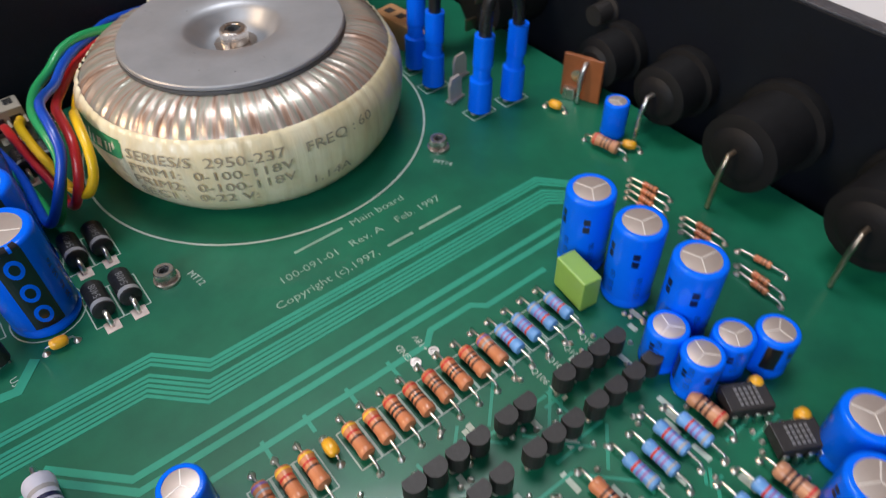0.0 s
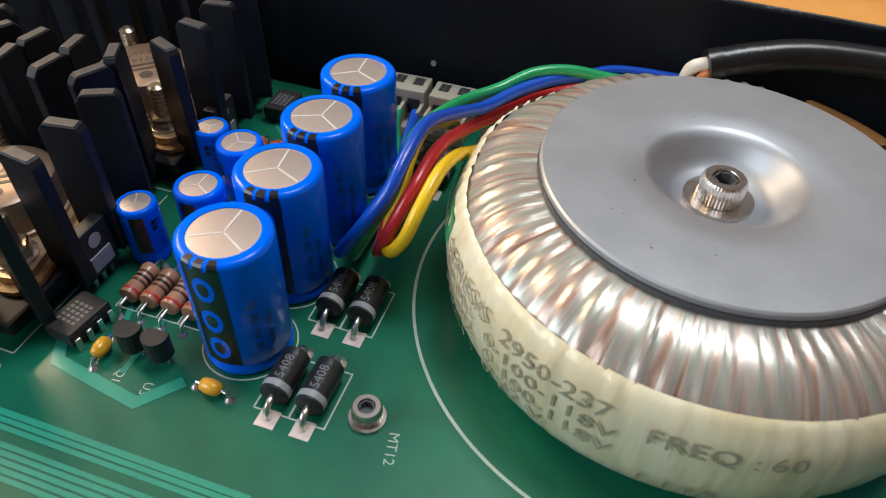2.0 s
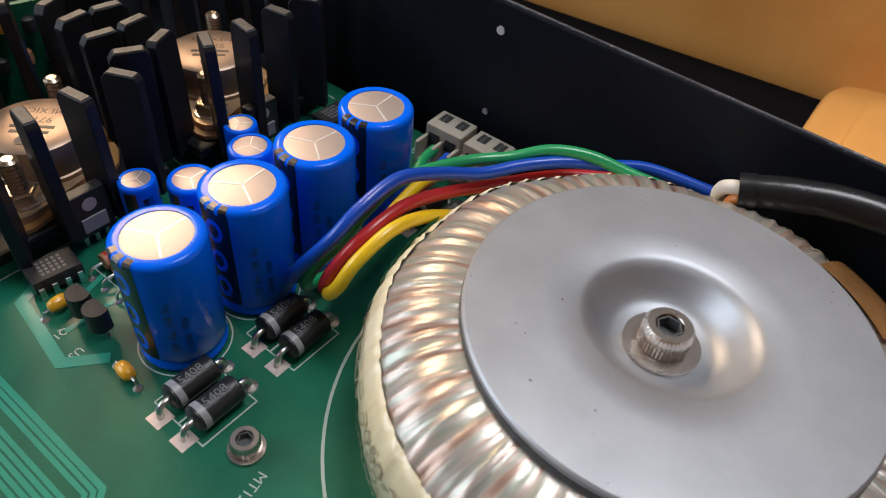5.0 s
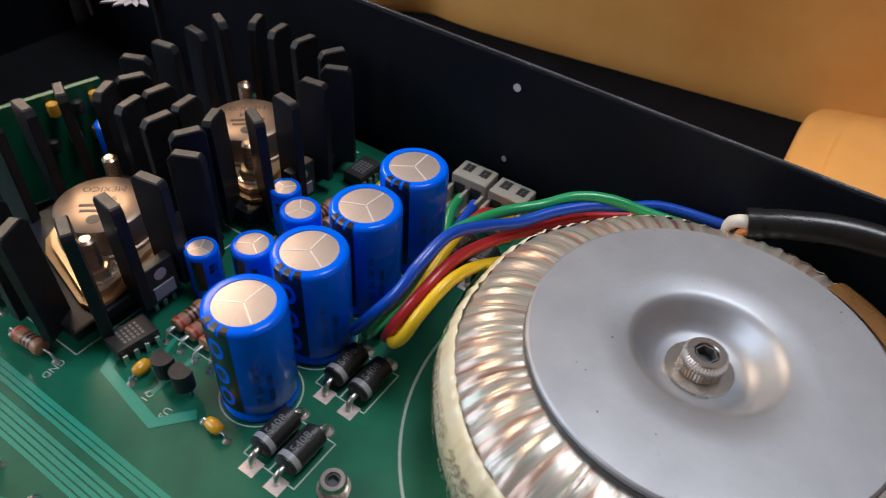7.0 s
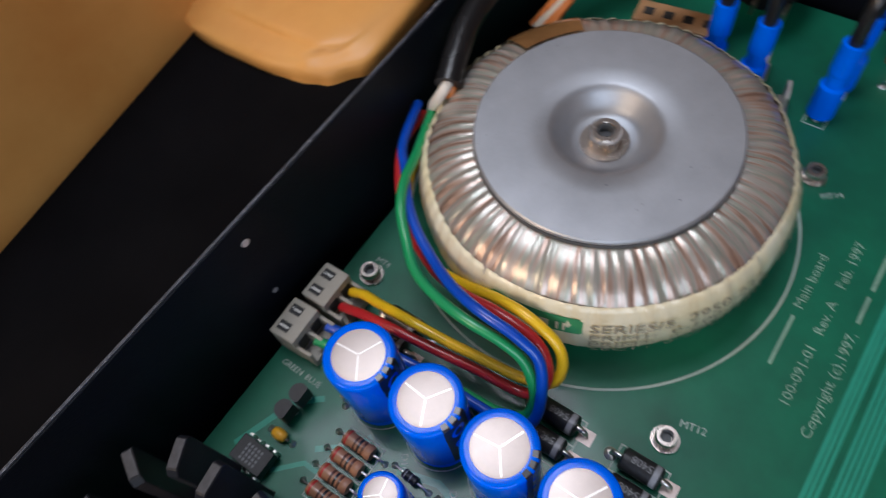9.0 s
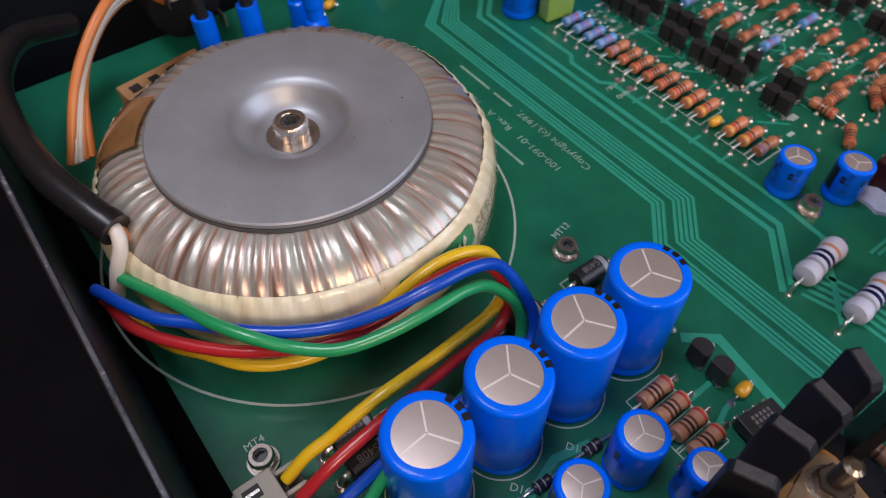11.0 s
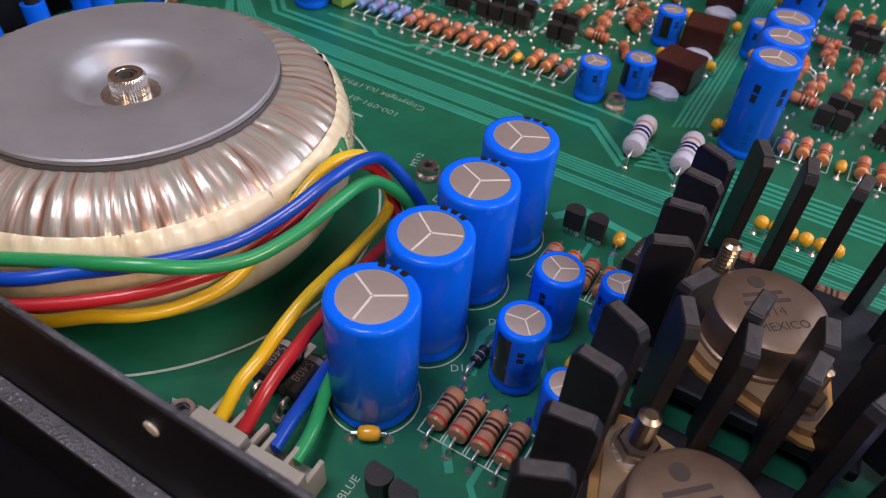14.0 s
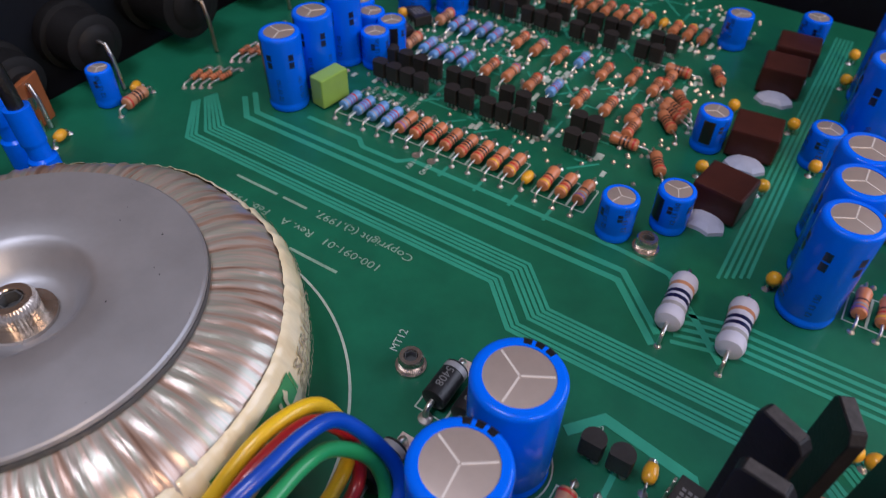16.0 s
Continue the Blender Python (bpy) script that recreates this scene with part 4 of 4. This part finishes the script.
def to92():
    ob = thing("transistor", "small black plastic transistor standing on tinned legs", "transistor", "small black transistors")
    pts = [(2.4 * math.cos(a), 2.4 * math.sin(a)) for a in np.linspace(radians(-35), radians(215), 14)]
    part("body", prism(B(), pts, 2.2, 7.2), M_EPOXY, ob)
    for x in (-1.27, 0, 1.27):
        part("lead", box(B(), (x, 0, 1.1), (0.45, 0.45, 2.3)), M_LEAD, ob)
    part("solder_joint", lathe(B(), [(0.8, 0.02), (0.6, 0.5)], 8, (1.27, 0, 0)), M_PAD, ob)
    return ob


def dip8():
    ob = thing("chip", "black eight-legged chip with grey printed marks", "chip", "black chips")
    part("body", box(B(), (0, 0, 2.9), (6.4, 9.6, 3.3), 0.25), M_EPOXY, ob)
    for s in (-1, 1):
        for y in (-3.8, -1.27, 1.27, 3.8):
            part("pin", box(B(), (s * 3.75, y, 1.6), (0.5, 1.1, 3.0), 0.12), M_LEAD, ob)
    bm = B()
    for k in range(4):
        for i in range(5):
            box(bm, (1.6 - k * 1.15, -2.2 + i * 1.05, 4.57), (0.75, 0.62, 0.05))
    part("marking", bm, M_MARK, ob, "grey printed marks")
    return ob


def ycap():
    ob = thing("ceramic_capacitor", "tiny yellow dipped capacitor on two wire legs", "capacitor", "tiny yellow capacitors")
    part("body", lathe(B(), [(0.5, -2.1), (1.2, -1.7), (1.45, -0.6), (1.45, 0.6), (1.2, 1.7), (0.5, 2.1)], 14, (0, 0, 1.9), "x"), M_YCAP, ob, smooth=60)
    for s in (-1, 1):
        part("lead", tube(B(), [(s * 1.8, 0, 1.9), (s * 3.0, 0, 1.8), (s * 3.5, 0, 0.9), (s * 3.5, 0, 0.05)], 0.28, 6), M_LEAD, ob)
        part("solder_joint", lathe(B(), [(1.0, 0.02), (0.8, 0.3), (0.3, 0.8)], 9, (s * 3.5, 0, 0)), M_PAD, ob)
    return ob


def ycap_up():
    ob = thing("ceramic_capacitor", "tiny orange-yellow dipped capacitor standing on short legs", "capacitor", "tiny yellow capacitors")
    part("body", lathe(B(), [(0.5, 1.6), (1.5, 2.2), (1.8, 3.4), (1.4, 4.6), (0.5, 5.1)], 12), M_YCAP, ob, smooth=60)
    for s in (-1, 1):
        part("lead", box(B(), (s * 0.9, 0, 1.0), (0.35, 0.35, 2.0)), M_LEAD, ob)
    part("solder_joint", lathe(B(), [(1.0, 0.02), (0.5, 0.6)], 9, (0.9, 0, 0)), M_PAD, ob)
    return ob


def plate_transistor():
    ob = thing("driver_transistor", "flat black plastic transistor standing upright beside a heatsink", "transistor", "upright driver transistors")
    bm = B()
    box(bm, (0, 0, 8.5), (2.9, 8.6, 11), 0.4)
    part("body", bm, M_EPOXY, ob)
    part("hole", lathe(B(), [(1.6, -1.50), (1.6, 1.50), (0.9, 1.52)], 16, (0, 0, 11), "x"), M_TINPAD, ob, "metal-rimmed mounting hole")
    part("tab", box(B(), (1.6, 0, 6.2), (0.5, 5.5, 3.6), 0.1), M_GREYBAND, ob, "grey label face")
    for y in (-2.5, 0, 2.5):
        part("lead", box(B(), (0, y, 1.6), (0.6, 0.9, 3.2)), M_LEAD, ob)
    return ob


MAKE = {
    "tan": lambda: axial("resistor", M_TAN, 8.6, 1.95, 7.2, ((-0.4, N_), (-0.12, K), (0.16, N_), (0.72, M_RED)), "brown banded resistor lying on the board", "brown resistors by the capacitors"),
    "orange": lambda: axial("resistor", M_ORANGE, 8.4, 1.75, 7.8, ((0.72, M_RED), (0.35, N_), (0.08, K), (-0.2, N_)), "orange-brown banded resistor in a row on the board", "row of resistors"),
    "gold": lambda: axial("resistor", M_ORANGE, 8.4, 1.75, 7.8, ((0.74, M_GOLD), (0.35, M_RED), (0.02, N_)), "orange resistor with a yellow end band in a row", "row of resistors"),
    "violet": lambda: axial("resistor", M_ORANGE, 8.4, 1.75, 7.8, ((0.74, M_VIOLET), (0.4, M_GREYBAND), (0.05, N_)), "orange resistor with a violet end band in a row", "row of resistors"),
    "blue": lambda: axial("resistor", M_LBLUE, 8.0, 1.6, 7.8, ((0.7, M_GREYBAND), (0.3, M_VIOLET), (0, M_VIOLET), (-0.3, M_RED)), "light blue banded resistor in a row on the board", "row of resistors"),
    "small": lambda: axial("resistor", M_ORANGE, 4.6, 0.95, 6.5, ((0.5, M_RED), (0, N_), (-0.4, K)), "small orange resistor between long bare leads", "small resistors near the rear panel", z=1.2),
    "white": lambda: axial("resistor", M_WRES, 15, 3.1, 11.3, ((0.45, M_GREYBAND), (0.15, M_NAVYINK), (-0.1, M_NAVYINK), (-0.45, M_TAN)), "fat pale grey power resistor with dark bands", "pale power resistors", lead_r=0.45),
    "glass": lambda: axial("diode", M_DIODE, 4.2, 1.2, 5.2, ((0.6, M_GREYBAND), (-0.1, M_GREYBAND)), "small black diode with a pale band on the board", "small diodes"),
    "to92": to92, "dip8": dip8, "ycap": ycap, "ycap_up": ycap_up, "plate": plate_transistor,
}

# group between the large capacitors and the heatsinks, two alike halves
for x in (-26.4, -21.9, -17.3, -12.7):
    place("tan", x, 4.2, 180)
for x in (-27.2, -22.6, -18, -13.4):
    place("tan", x, 50.5)
for x, y, a in ((-18.2, -9.2, 180), (-12.6, -9.2, 180), (-17, 70, 0), (-12, 69.5, 0)):
    place("to92", x, y, a)
place("dip8", -31, -7.8, -8)
place("dip8", -29.7, 70.5, 0)
for x, y, a in ((-0.5, -12.4, -4), (-23.6, -11.5, 95), (-22.2, 69, 90), (-4.5, 62, 30), (-29, 27.5, 80), (-30.6, 33, 90)):
    place("ycap", x, y, a)
place("glass", -12.6, 36, -4)
place("glass", -13.2, 23, -4)
place("plate", -35.6, 4.5, 0)
place("plate", -35.2, 51, 0)
place("white", -13.6, -52.6, 3)
place("white", -27, -52.6, 2)
place("tan", -69.5, -20.3, 96)
place("tan", -48, -21.2, 94)
for x in (-50.6, -54, -57.5, -61, -64.5, -68):
    place("ycap_up", x, -35.3, 20)
for x, y in ((-30, -71.5), (-19, -137), (-19, -103.6), (-3, -102.6), (-1.6, -137), (-29, -132), (-28.7, -120), (-26.3, -189), (-27, -171)):
    place("ycap_up", x, y, 45)

# amplifier sections: rows mirrored about two lines
ROW = ["blue"] * 4 + ["violet", "orange", "orange", "orange", "orange", "orange", "gold", "gold", None, "gold", "gold", "violet"]
rq = random.Random(7)


def section(fx, fy, full=True):
    for k, key in enumerate(ROW):
        x = 96 - 5.1 * k
        if key:
            place(key, fx(x), fy(-76.3), 0 if fy(0) == 0 else 180)
        else:
            place("ycap", fx(x), fy(-74), 90)
    for x in (42.5, 47.5, 52.8, 58, 65.3, 70.3, 81.4, 86.5, 91.6, 96.7, 31, 26):
        place("to92", fx(x), fy(-92.5), 180)
    for x in (51, 56.5, 64.9, 70, 75.2, 82, 87.5, 93, 98.6, 44, 33, 28):
        place("to92", fx(x), fy(-101.2), 180)
    for x, key in ((79.6, "blue"), (84.7, "blue"), (89.8, "blue"), (94.9, "blue"), (100.5, "tan"), (70.7, "orange"), (63.4, "violet"), (55, "orange"), (48, "blue"), (38.8, "orange"), (30, "orange"), (22, "orange")):
        place(key, fx(x), fy(-115.5 + rq.uniform(-1.5, 1.5)), 180)
    for x, y, a in ((19.3, -103, 90), (13, -127, 60), (7.7, -98.6, 30), (12.5, -119, 40), (20, -110, 0)):
        place("orange", fx(x), fy(y), a)


ident = lambda v: v
mx, my = (lambda v: -29 - v), (lambda v: -251 - v)
section(ident, ident)
section(ident, my)
section(mx, ident)
section(mx, my)
place("dip8", 108, -119, 60)
place("dip8", 108.5, -130.5, 60)
place("ycap_up", 112.6, -118, 0)
place("ycap_up", 113.5, -128.5, 0)
for k, x in enumerate((138, 140.6, 143.2, 145.8)):
    for j, y in enumerate((-66, -84, -102)):
        if (k + j) % 5 != 4:
            place("small", x + (j % 2), y + k * 1.5, 4 * (k - 1))
place("tan", 149.6, -41, 10)
place("ycap", 155, -45.5, -60)
place("ycap", 152.5, -17, -70)

bm = box(B(), (0, 0, 5.2), (5.2, 10.5, 9.4), 0.5)
ob = thing("film_capacitor", "pale green boxy film capacitor beside tall blue ones", "capacitor", at=(102.8, -75.2, 0), rz=-8)
part("body", bm, M_FILM, ob)
for y in (-3.5, 3.5):
    part("lead", box(B(), (0, y, 0.3), (0.5, 0.5, 0.7)), M_LEAD, ob)


def relay(at, rz):
    ob = thing("power_module", "dark brown moulded block with bright legs and pale paste", "module", "dark brown moulded blocks", at, rz)
    part("body", box(B(), (0, 0, 4.8), (13, 12, 8.4), 0.7), mod_mat, ob)
    for x in (-4, -1.3, 1.4, 4.1):
        part("lead", box(B(), (x, -6.6, 3.5), (1.2, 1.4, 5.5), 0.2), M_LEAD, ob)
    bm = B()
    lathe(bm, [(5.2, 0.0), (5.0, 1.0), (3.4, 1.8), (1.5, 2.0)], 18, (0, 7.5, 0), radial=lambda a, k: 0.7 * math.sin(3 * a) + 0.4 * math.sin(7 * a))
    part("paste", bm, M_WRES, ob, "pale heat paste")
    return ob


mod_mat = mat("maroon_plastic", (0.050, 0.014, 0.011), 0.4, scale=300, vary=0.2, coat=0.05, spec=0.25)
m0 = relay((-11.3, -93, 0), -8)
for x, y in ((-11.3, -122), (-9.6, -160), (-10, -176)):
    copy_thing(m0, mm_pose(x, y, 0, 0, 0, 6))

# joints and marks too small to tell apart, among the rows
bm = B()
rj = random.Random(11)
for k in range(700):
    x, y = rj.uniform(-112, 112), rj.uniform(-206, -84)
    if -42 < x < 6:
        continue
    lathe(bm, [(0.75, 0.0), (0.6, 0.35), (0.25, 0.8)], 7, (x, y, 0))
tagged(part("solder_joint", bm, M_PAD, board, "bright solder joints among the small parts"), kind="stuff")
bm = B()
for k in range(160):
    x, y = rj.uniform(12, 112), rj.uniform(-206, -86)
    strip(bm, [(x, y), (x, y - rj.uniform(2.0, 5.0))], 1.3)
tagged(part("silkscreen", bm, M_SILK, board, "white printed marks among the small parts"), kind="stuff")

# test pads by the resistor row
for x in (66, 61):
    ob = put("test_pad", lathe(B(), [(1.3, 0.03), (1.3, 0.2), (0.75, 0.2), (0.75, 0.05)], 20, (x, -67.2, 0)), M_PAD, "bright tinned ring pad on the green board", "solder pad", "ring pads", smooth=40)

# ---- blue spade connectors with black loops, near the rear panel ----


def spade_boot(at, lean):
    ob = thing("spade_connector", "blue insulated spade connector pushed on an upright tab", "connector", "blue spade connectors", at)
    bm = B()
    pts = [(0, 0, 1.2), (0.2, 0, 6), (0.4, 0, 11), (0.7, 0, 14.5), (1.0, 0, 17), (1.6, 0, 26)]
    tube(bm, pts, lambda t: 3.7 - 0.3 * t if t < 0.45 else (2.7 if t < 0.75 else 3.1), 16, 6)
    part("boot", bm, M_BLUE, ob, smooth=50)
    part("tab", box(B(), (0, 0, 0.7), (6.2, 1.2, 1.4)), M_TINPAD, ob)
    bm = B()
    strip(bm, [(-4.6, -2.8), (4.6, -2.8), (4.6, 2.8), (-4.6, 2.8), (-4.6, -2.8)], 0.3)
    part("silkscreen", bm, M_SILK, ob, "white printed outline")
    return ob


s0 = spade_boot((131, 18.5, 0), 0)
for x, y in ((133, 31), (133.4, -2.5), (146, -3.5)):
    copy_thing(s0, mm_pose(x, y, 0))
put("loop_wire", tube(B(), [(132.4, 18.5, 25), (133, 18.8, 33), (134, 21, 39), (135, 25, 41.5), (135.5, 29, 39), (135, 31, 33), (134.4, 31, 25)], 1.9, 12, 6), M_TUBE, "short black wire looped between two blue connectors", "wire", "black wire loops", smooth=60)
put("loop_wire", tube(B(), [(135, -2.5, 25), (135.6, -2.5, 32), (137, -2.6, 37), (141, -3, 40), (145, -3.5, 38), (147, -3.5, 32), (147.4, -3.5, 25)], 1.9, 12, 6), M_TUBE, "short black wire looped between two blue connectors", "wire", "black wire loops", smooth=60)


def bare_tab(at, rz):
    ob = thing("spade_tab", "bare grey metal spade tab standing on the board", "connector", "bare spade tabs", at, rz)
    bm = B()
    prism(bm, [(-3.1, 0), (3.1, 0), (3.1, 6.5), (2, 8.5), (-2, 8.5), (-3.1, 6.5)], -0.4, 0.4)
    bmesh.ops.rotate(bm, verts=bm.verts, cent=(0, 0, 0), matrix=Matrix.Rotation(radians(90), 3, "X"))
    part("blade", bm, M_TINPAD, ob)
    part("foot", box(B(), (0, 0, 0.4), (7, 3, 0.8), 0.2), M_PAD, ob)
    return ob


t0 = bare_tab((131.5, 7.5, 0), 15)
copy_thing(t0, mm_pose(141, 17, 0, 0, 0, 10))

# ---- parts at the rear panel ----
ob = thing("regulator", "upright rust-brown phenolic plate with a bolted tab", "regulator", at=(163, -17.5, 0), rz=-68)
part("plate", box(B(), (0, 0, 7.5), (13, 1.6, 15), 0.3), M_PCB2, ob)
part("bolt", lathe(B(), [(2.2, -1.6), (2.2, -0.8), (1.2, -0.8)], 12, (-1, 0, 8.5), "y"), M_SCREW, ob)
part("tab", box(B(), (-3.2, -1.6, 2.0), (4, 2, 4), 0.3), M_LEAD, ob)


def jack(at, R, L, label, ring):
    ob = thing("panel_socket", label, "socket", "black sockets on the rear panel", at)
    part("barrel", lathe(B(), [(R * 0.7, -L), (R, -L + 1), (R, -4), (R * 1.18, -3.6), (R * 1.18, 0)], 28, (0, 0, 0), "x"), M_SOCKET, ob, smooth=40)
    part("collar", lathe(B(), [(R * 0.72, -L - 0.1), (R * 0.55, -L - 1.4), (R * 0.3, -L - 1.5)], 24, (0, 0, 0), "x"), M_SOCKET, ob, smooth=40)
    part("contact", tube(B(), [(-L - 1, 0, R * 0.2), (-L - 4, 0, R * 0.2), (-L - 5.5, 0, R * -0.3), (-L - 6, 0, -at[2] + 0.5)], 0.7, 8), ring, ob, "metal solder tail", smooth=50)
    return ob


jack((180, -19, 12), 8, 14, "round black socket on the rear panel with metal tail", M_LEAD)
jack((180, -44, 13), 9, 15, "round black socket on the rear panel with metal tail", M_LEAD)
jack((180, -76, 15), 11, 22, "large black round socket on the rear panel", M_WARMMETAL)
jack((180, -112, 15), 11, 22, "large black round socket on the rear panel", M_WARMMETAL)
jack((180, -150, 15), 11, 22, "large black round socket on the rear panel", M_WARMMETAL)
ob = thing("mains_inlet", "black round mains inlet with brass tags on the rear panel", "mains inlet", at=(168, 28, 14))
part("body", lathe(B(), [(9, -11), (11, -10), (12, 8), (12, 11)], 28, (0, 0, 3), "x"), M_SOCKET, ob, smooth=40)
for y, z in ((-9, -4), (0, -4), (-5, 8), (6, 8)):
    part("tag", box(B(), (-13, y, z), (5, 0.9, 4.2), 0.2), M_WARMMETAL, ob, "brass tag")
ob = thing("terminal_strip", "tan plastic terminal strip behind the transformer", "terminal strip", at=(140, 45, 0), rz=8)
part("body", box(B(), (0, 0, 5), (9, 26, 10), 0.6), mat("tan_plastic", (0.40, 0.22, 0.10), 0.5), ob)
for y in (-9, -3, 3, 9):
    part("slot", box(B(), (0, y, 10.05), (3, 3, 0.3)), M_DARKSLOT, ob, "dark patch painting a shaded screw slot")
for k, (m_, nm, dy) in enumerate(((M_WO, "orange", 0), (M_WO, "orange", 5), (M_WW, "white", 9), (M_WW, "white", 13), (M_WO, "orange", 16))):
    put("wire", tube(B(), [(112, 74 + dy * .3, 16), (122, 68, 27 + k), (132, 60 - dy * .4, 32 + 2 * k), (142, 50 - dy * .5, 33 + k), (152, 40 - dy * .4, 28), (158, 34 - dy * .3, 20)], 1.25, 9, 6), m_, nm + " insulated wire arching behind the transformer", "wire", "wires behind the transformer", smooth=60)
put("knob", lathe(B(), [(3.2, -7), (3.2, -1), (4.4, -0.6), (4.4, 0)], 20, (180, -10, 22), "x"), M_EPOXY, "small black button on the rear panel", "button", smooth=40)

# ---- upright small board with ribbon cable, by the front panel ----
ob = thing("ribbon_board", "small upright circuit board with a tan header", "circuit board", at=(-98.5, 14, 0), rz=77)
part("board", box(B(), (0, 0, 10), (46, 1.6, 30)), M_BOARD, ob)
part("header", box(B(), (-14, -2.6, 22.5), (19, 4.5, 6), 0.4), mat("tan_header", (0.30, 0.17, 0.09), 0.5), ob, "tan plastic ribbon header")
part("base_rail", box(B(), (0, 0, -8.5), (46, 3, 7), 0.3), M_ANOD, ob)
for x, z, m_ in ((20, 21, M_YCAP), (15, 20, M_EPOXY), (9, 21.5, M_YCAP), (3, 19, M_TAN), (12, 12, M_TAN), (18, 11, M_TAN), (6, 11, M_EPOXY)):
    part("chip", lathe(B(), [(0.7, -2.2), (1.5, -1.7), (1.7, 0), (1.5, 1.7), (0.7, 2.2)], 12, (x, -2.5, z)), m_, ob, smooth=50)
rib = thing("ribbon_cable", "flat rainbow ribbon cable bending to an upright board", "ribbon cable")
rain = (M_BROWN, M_RED, M_WO, M_WY, M_WG, M_WB, M_VIOLET, M_GREYBAND, M_WW, M_TUBE)
for k in range(16):
    o = k * 1.1
    part("strand", tube(B(), [(-101, 8.5 - o * 0.95, 23.5), (-106, 9 - o * 0.95, 25), (-114, 13 - o * 0.95, 28), (-126, 18 - o, 28), (-140, 19 - o, 23), (-158, 17 - o, 20), (-178, 15 - o, 22), (-195.5, 14 - o, 24)], 0.6, 6, 5), rain[k % 10], rib, smooth=60)

# ---- bare-metal marks and screw on the side panel ----
M_BARE = mat("bare_metal_dim", (0.42, 0.42, 0.50), 0.5, metal=0.2, scale=400)


# Unidentified pale bar with leafy ends; the black post is added to carry it.
star = thing("cable_clip", "pale leafy-ended bar on an added thin black post", "clip", at=(-92, 59, 0))
part("post", box(B(), (-1, 0, 15), (1.6, 2.4, 54), 0.3), M_ANOD, star)


def leafy(bm, cy, sgn):
    for a in (-72, -48, -22, 4, 28, 54, 76):
        l = 8.0 + 1.5 * math.sin(a * 3.1)
        t = radians(a)
        d, n = Vector((math.sin(t), sgn * math.cos(t), 0.1 * math.sin(a))), Vector((math.cos(t), -sgn * math.sin(t), 0))
        pts = [(p.x, cy + p.y) for p in (n * 0.5, d * l * 0.62 + n * 1.05, d * l, d * l * 0.62 - n * 1.05, -n * 0.5)]
        prism(bm, pts, 42.4 + 0.01 * a % 0.3, 42.9)


M_LEAFYBAR = mat("pale_leafy_grey", (0.34, 0.34, 0.40), 0.5, vary=0.1, scale=400)
for cy, sgn in ((6.5, 1), (-6.5, -1)):
    bm = B()
    leafy(bm, cy, sgn)
    part("leaf_end", bm, M_LEAFYBAR, star)
part("bar", box(B(), (0, 0, 42.6), (1.9, 14, 0.7), 0.1), M_LEAFYBAR, star)
bm = B()
box(bm, (-184, YN - 1.75, 4), (2.2, 0.1, 15), 0, 0, 0, -6)
part("bare_mark", bm, M_BARE, wall_n, "pale bare-metal slash")
part("rivet", lathe(B(), [(1.1, 90.0), (1.1, 90.32), (0.5, 90.1)], 14, (6, 0, 34.7), "y"), M_GLINT, wall_n, "bright threaded insert", smooth=40)
part("rivet", lathe(B(), [(1.2, 91.68), (1.2, 91.95), (0.6, 92.0)], 14, (6, 0, 34.7), "y"), M_GLINT, wall_n, "bright threaded insert", smooth=40)
part("rivet", lathe(B(), [(0.8, 90.0), (0.8, 90.3), (0.4, 90.3)], 12, (5, 0, 12), "y"), M_GREYBAND, wall_n, "small grey dimple", smooth=40)

# ---- what lies round the case on the table ----


def soft_lump(name, c, s, material, label, category, seed, amp, power=0.5, skew=0.0, droop=0.0, lean=0.0):
    bm = B()
    bmesh.ops.create_icosphere(bm, subdivisions=5, radius=1)
    for v in bm.verts:
        p = v.co
        q = Vector([math.copysign(abs(w) ** power, w) for w in p])
        w = noise.noise(Vector((p.x * 1.6 + seed, p.y * 1.6, p.z * 1.6))) * amp
        f = noise.noise(Vector((p.x * 5 + seed, p.y * 5, p.z * 3))) * amp * 0.3
        q.y -= droop * max(0.0, -0.8 - q.x) * max(0.0, -q.y) / 0.2
        v.co = Vector((c[0] + lean * q.y + s[0] * q.x * (1 + w + f), c[1] + s[1] * q.y * (1 + w) + skew * s[0] * q.x, c[2] + s[2] * q.z * (1 + w * 1.4 + f)))
    return put(name, bm, material, label, category, smooth=180)


soft_lump("leather_bag", (112, 340, 42), (226, 138, 60), M_LEATHER, "soft orange-brown leather bag lying beyond the open case", "bag", 3.3, 0.08, power=0.27, skew=0.13, droop=0.24, lean=12)
soft_lump("tan_pouch", (146, 170, -2), (76, 44, 8), M_LEATHER, "flat tan leather pouch on the black layer", "pouch", 1.7, 0.1, power=0.4)
# Low near-black layer filling the dark stretch between case and bag.
soft_lump("black_garment", (132, 160, -10), (244, 64, 6), M_FLATBLACK, "crumpled black layer on the table beside the case", "cloth", 8.1, 0.06, power=0.35)
soft_lump("plum_cloth", (-187, 318, 5), (34, 52, 21), M_PINK, "folded plum cloth on the white table", "cloth", 5.7, 0.12, power=0.6)
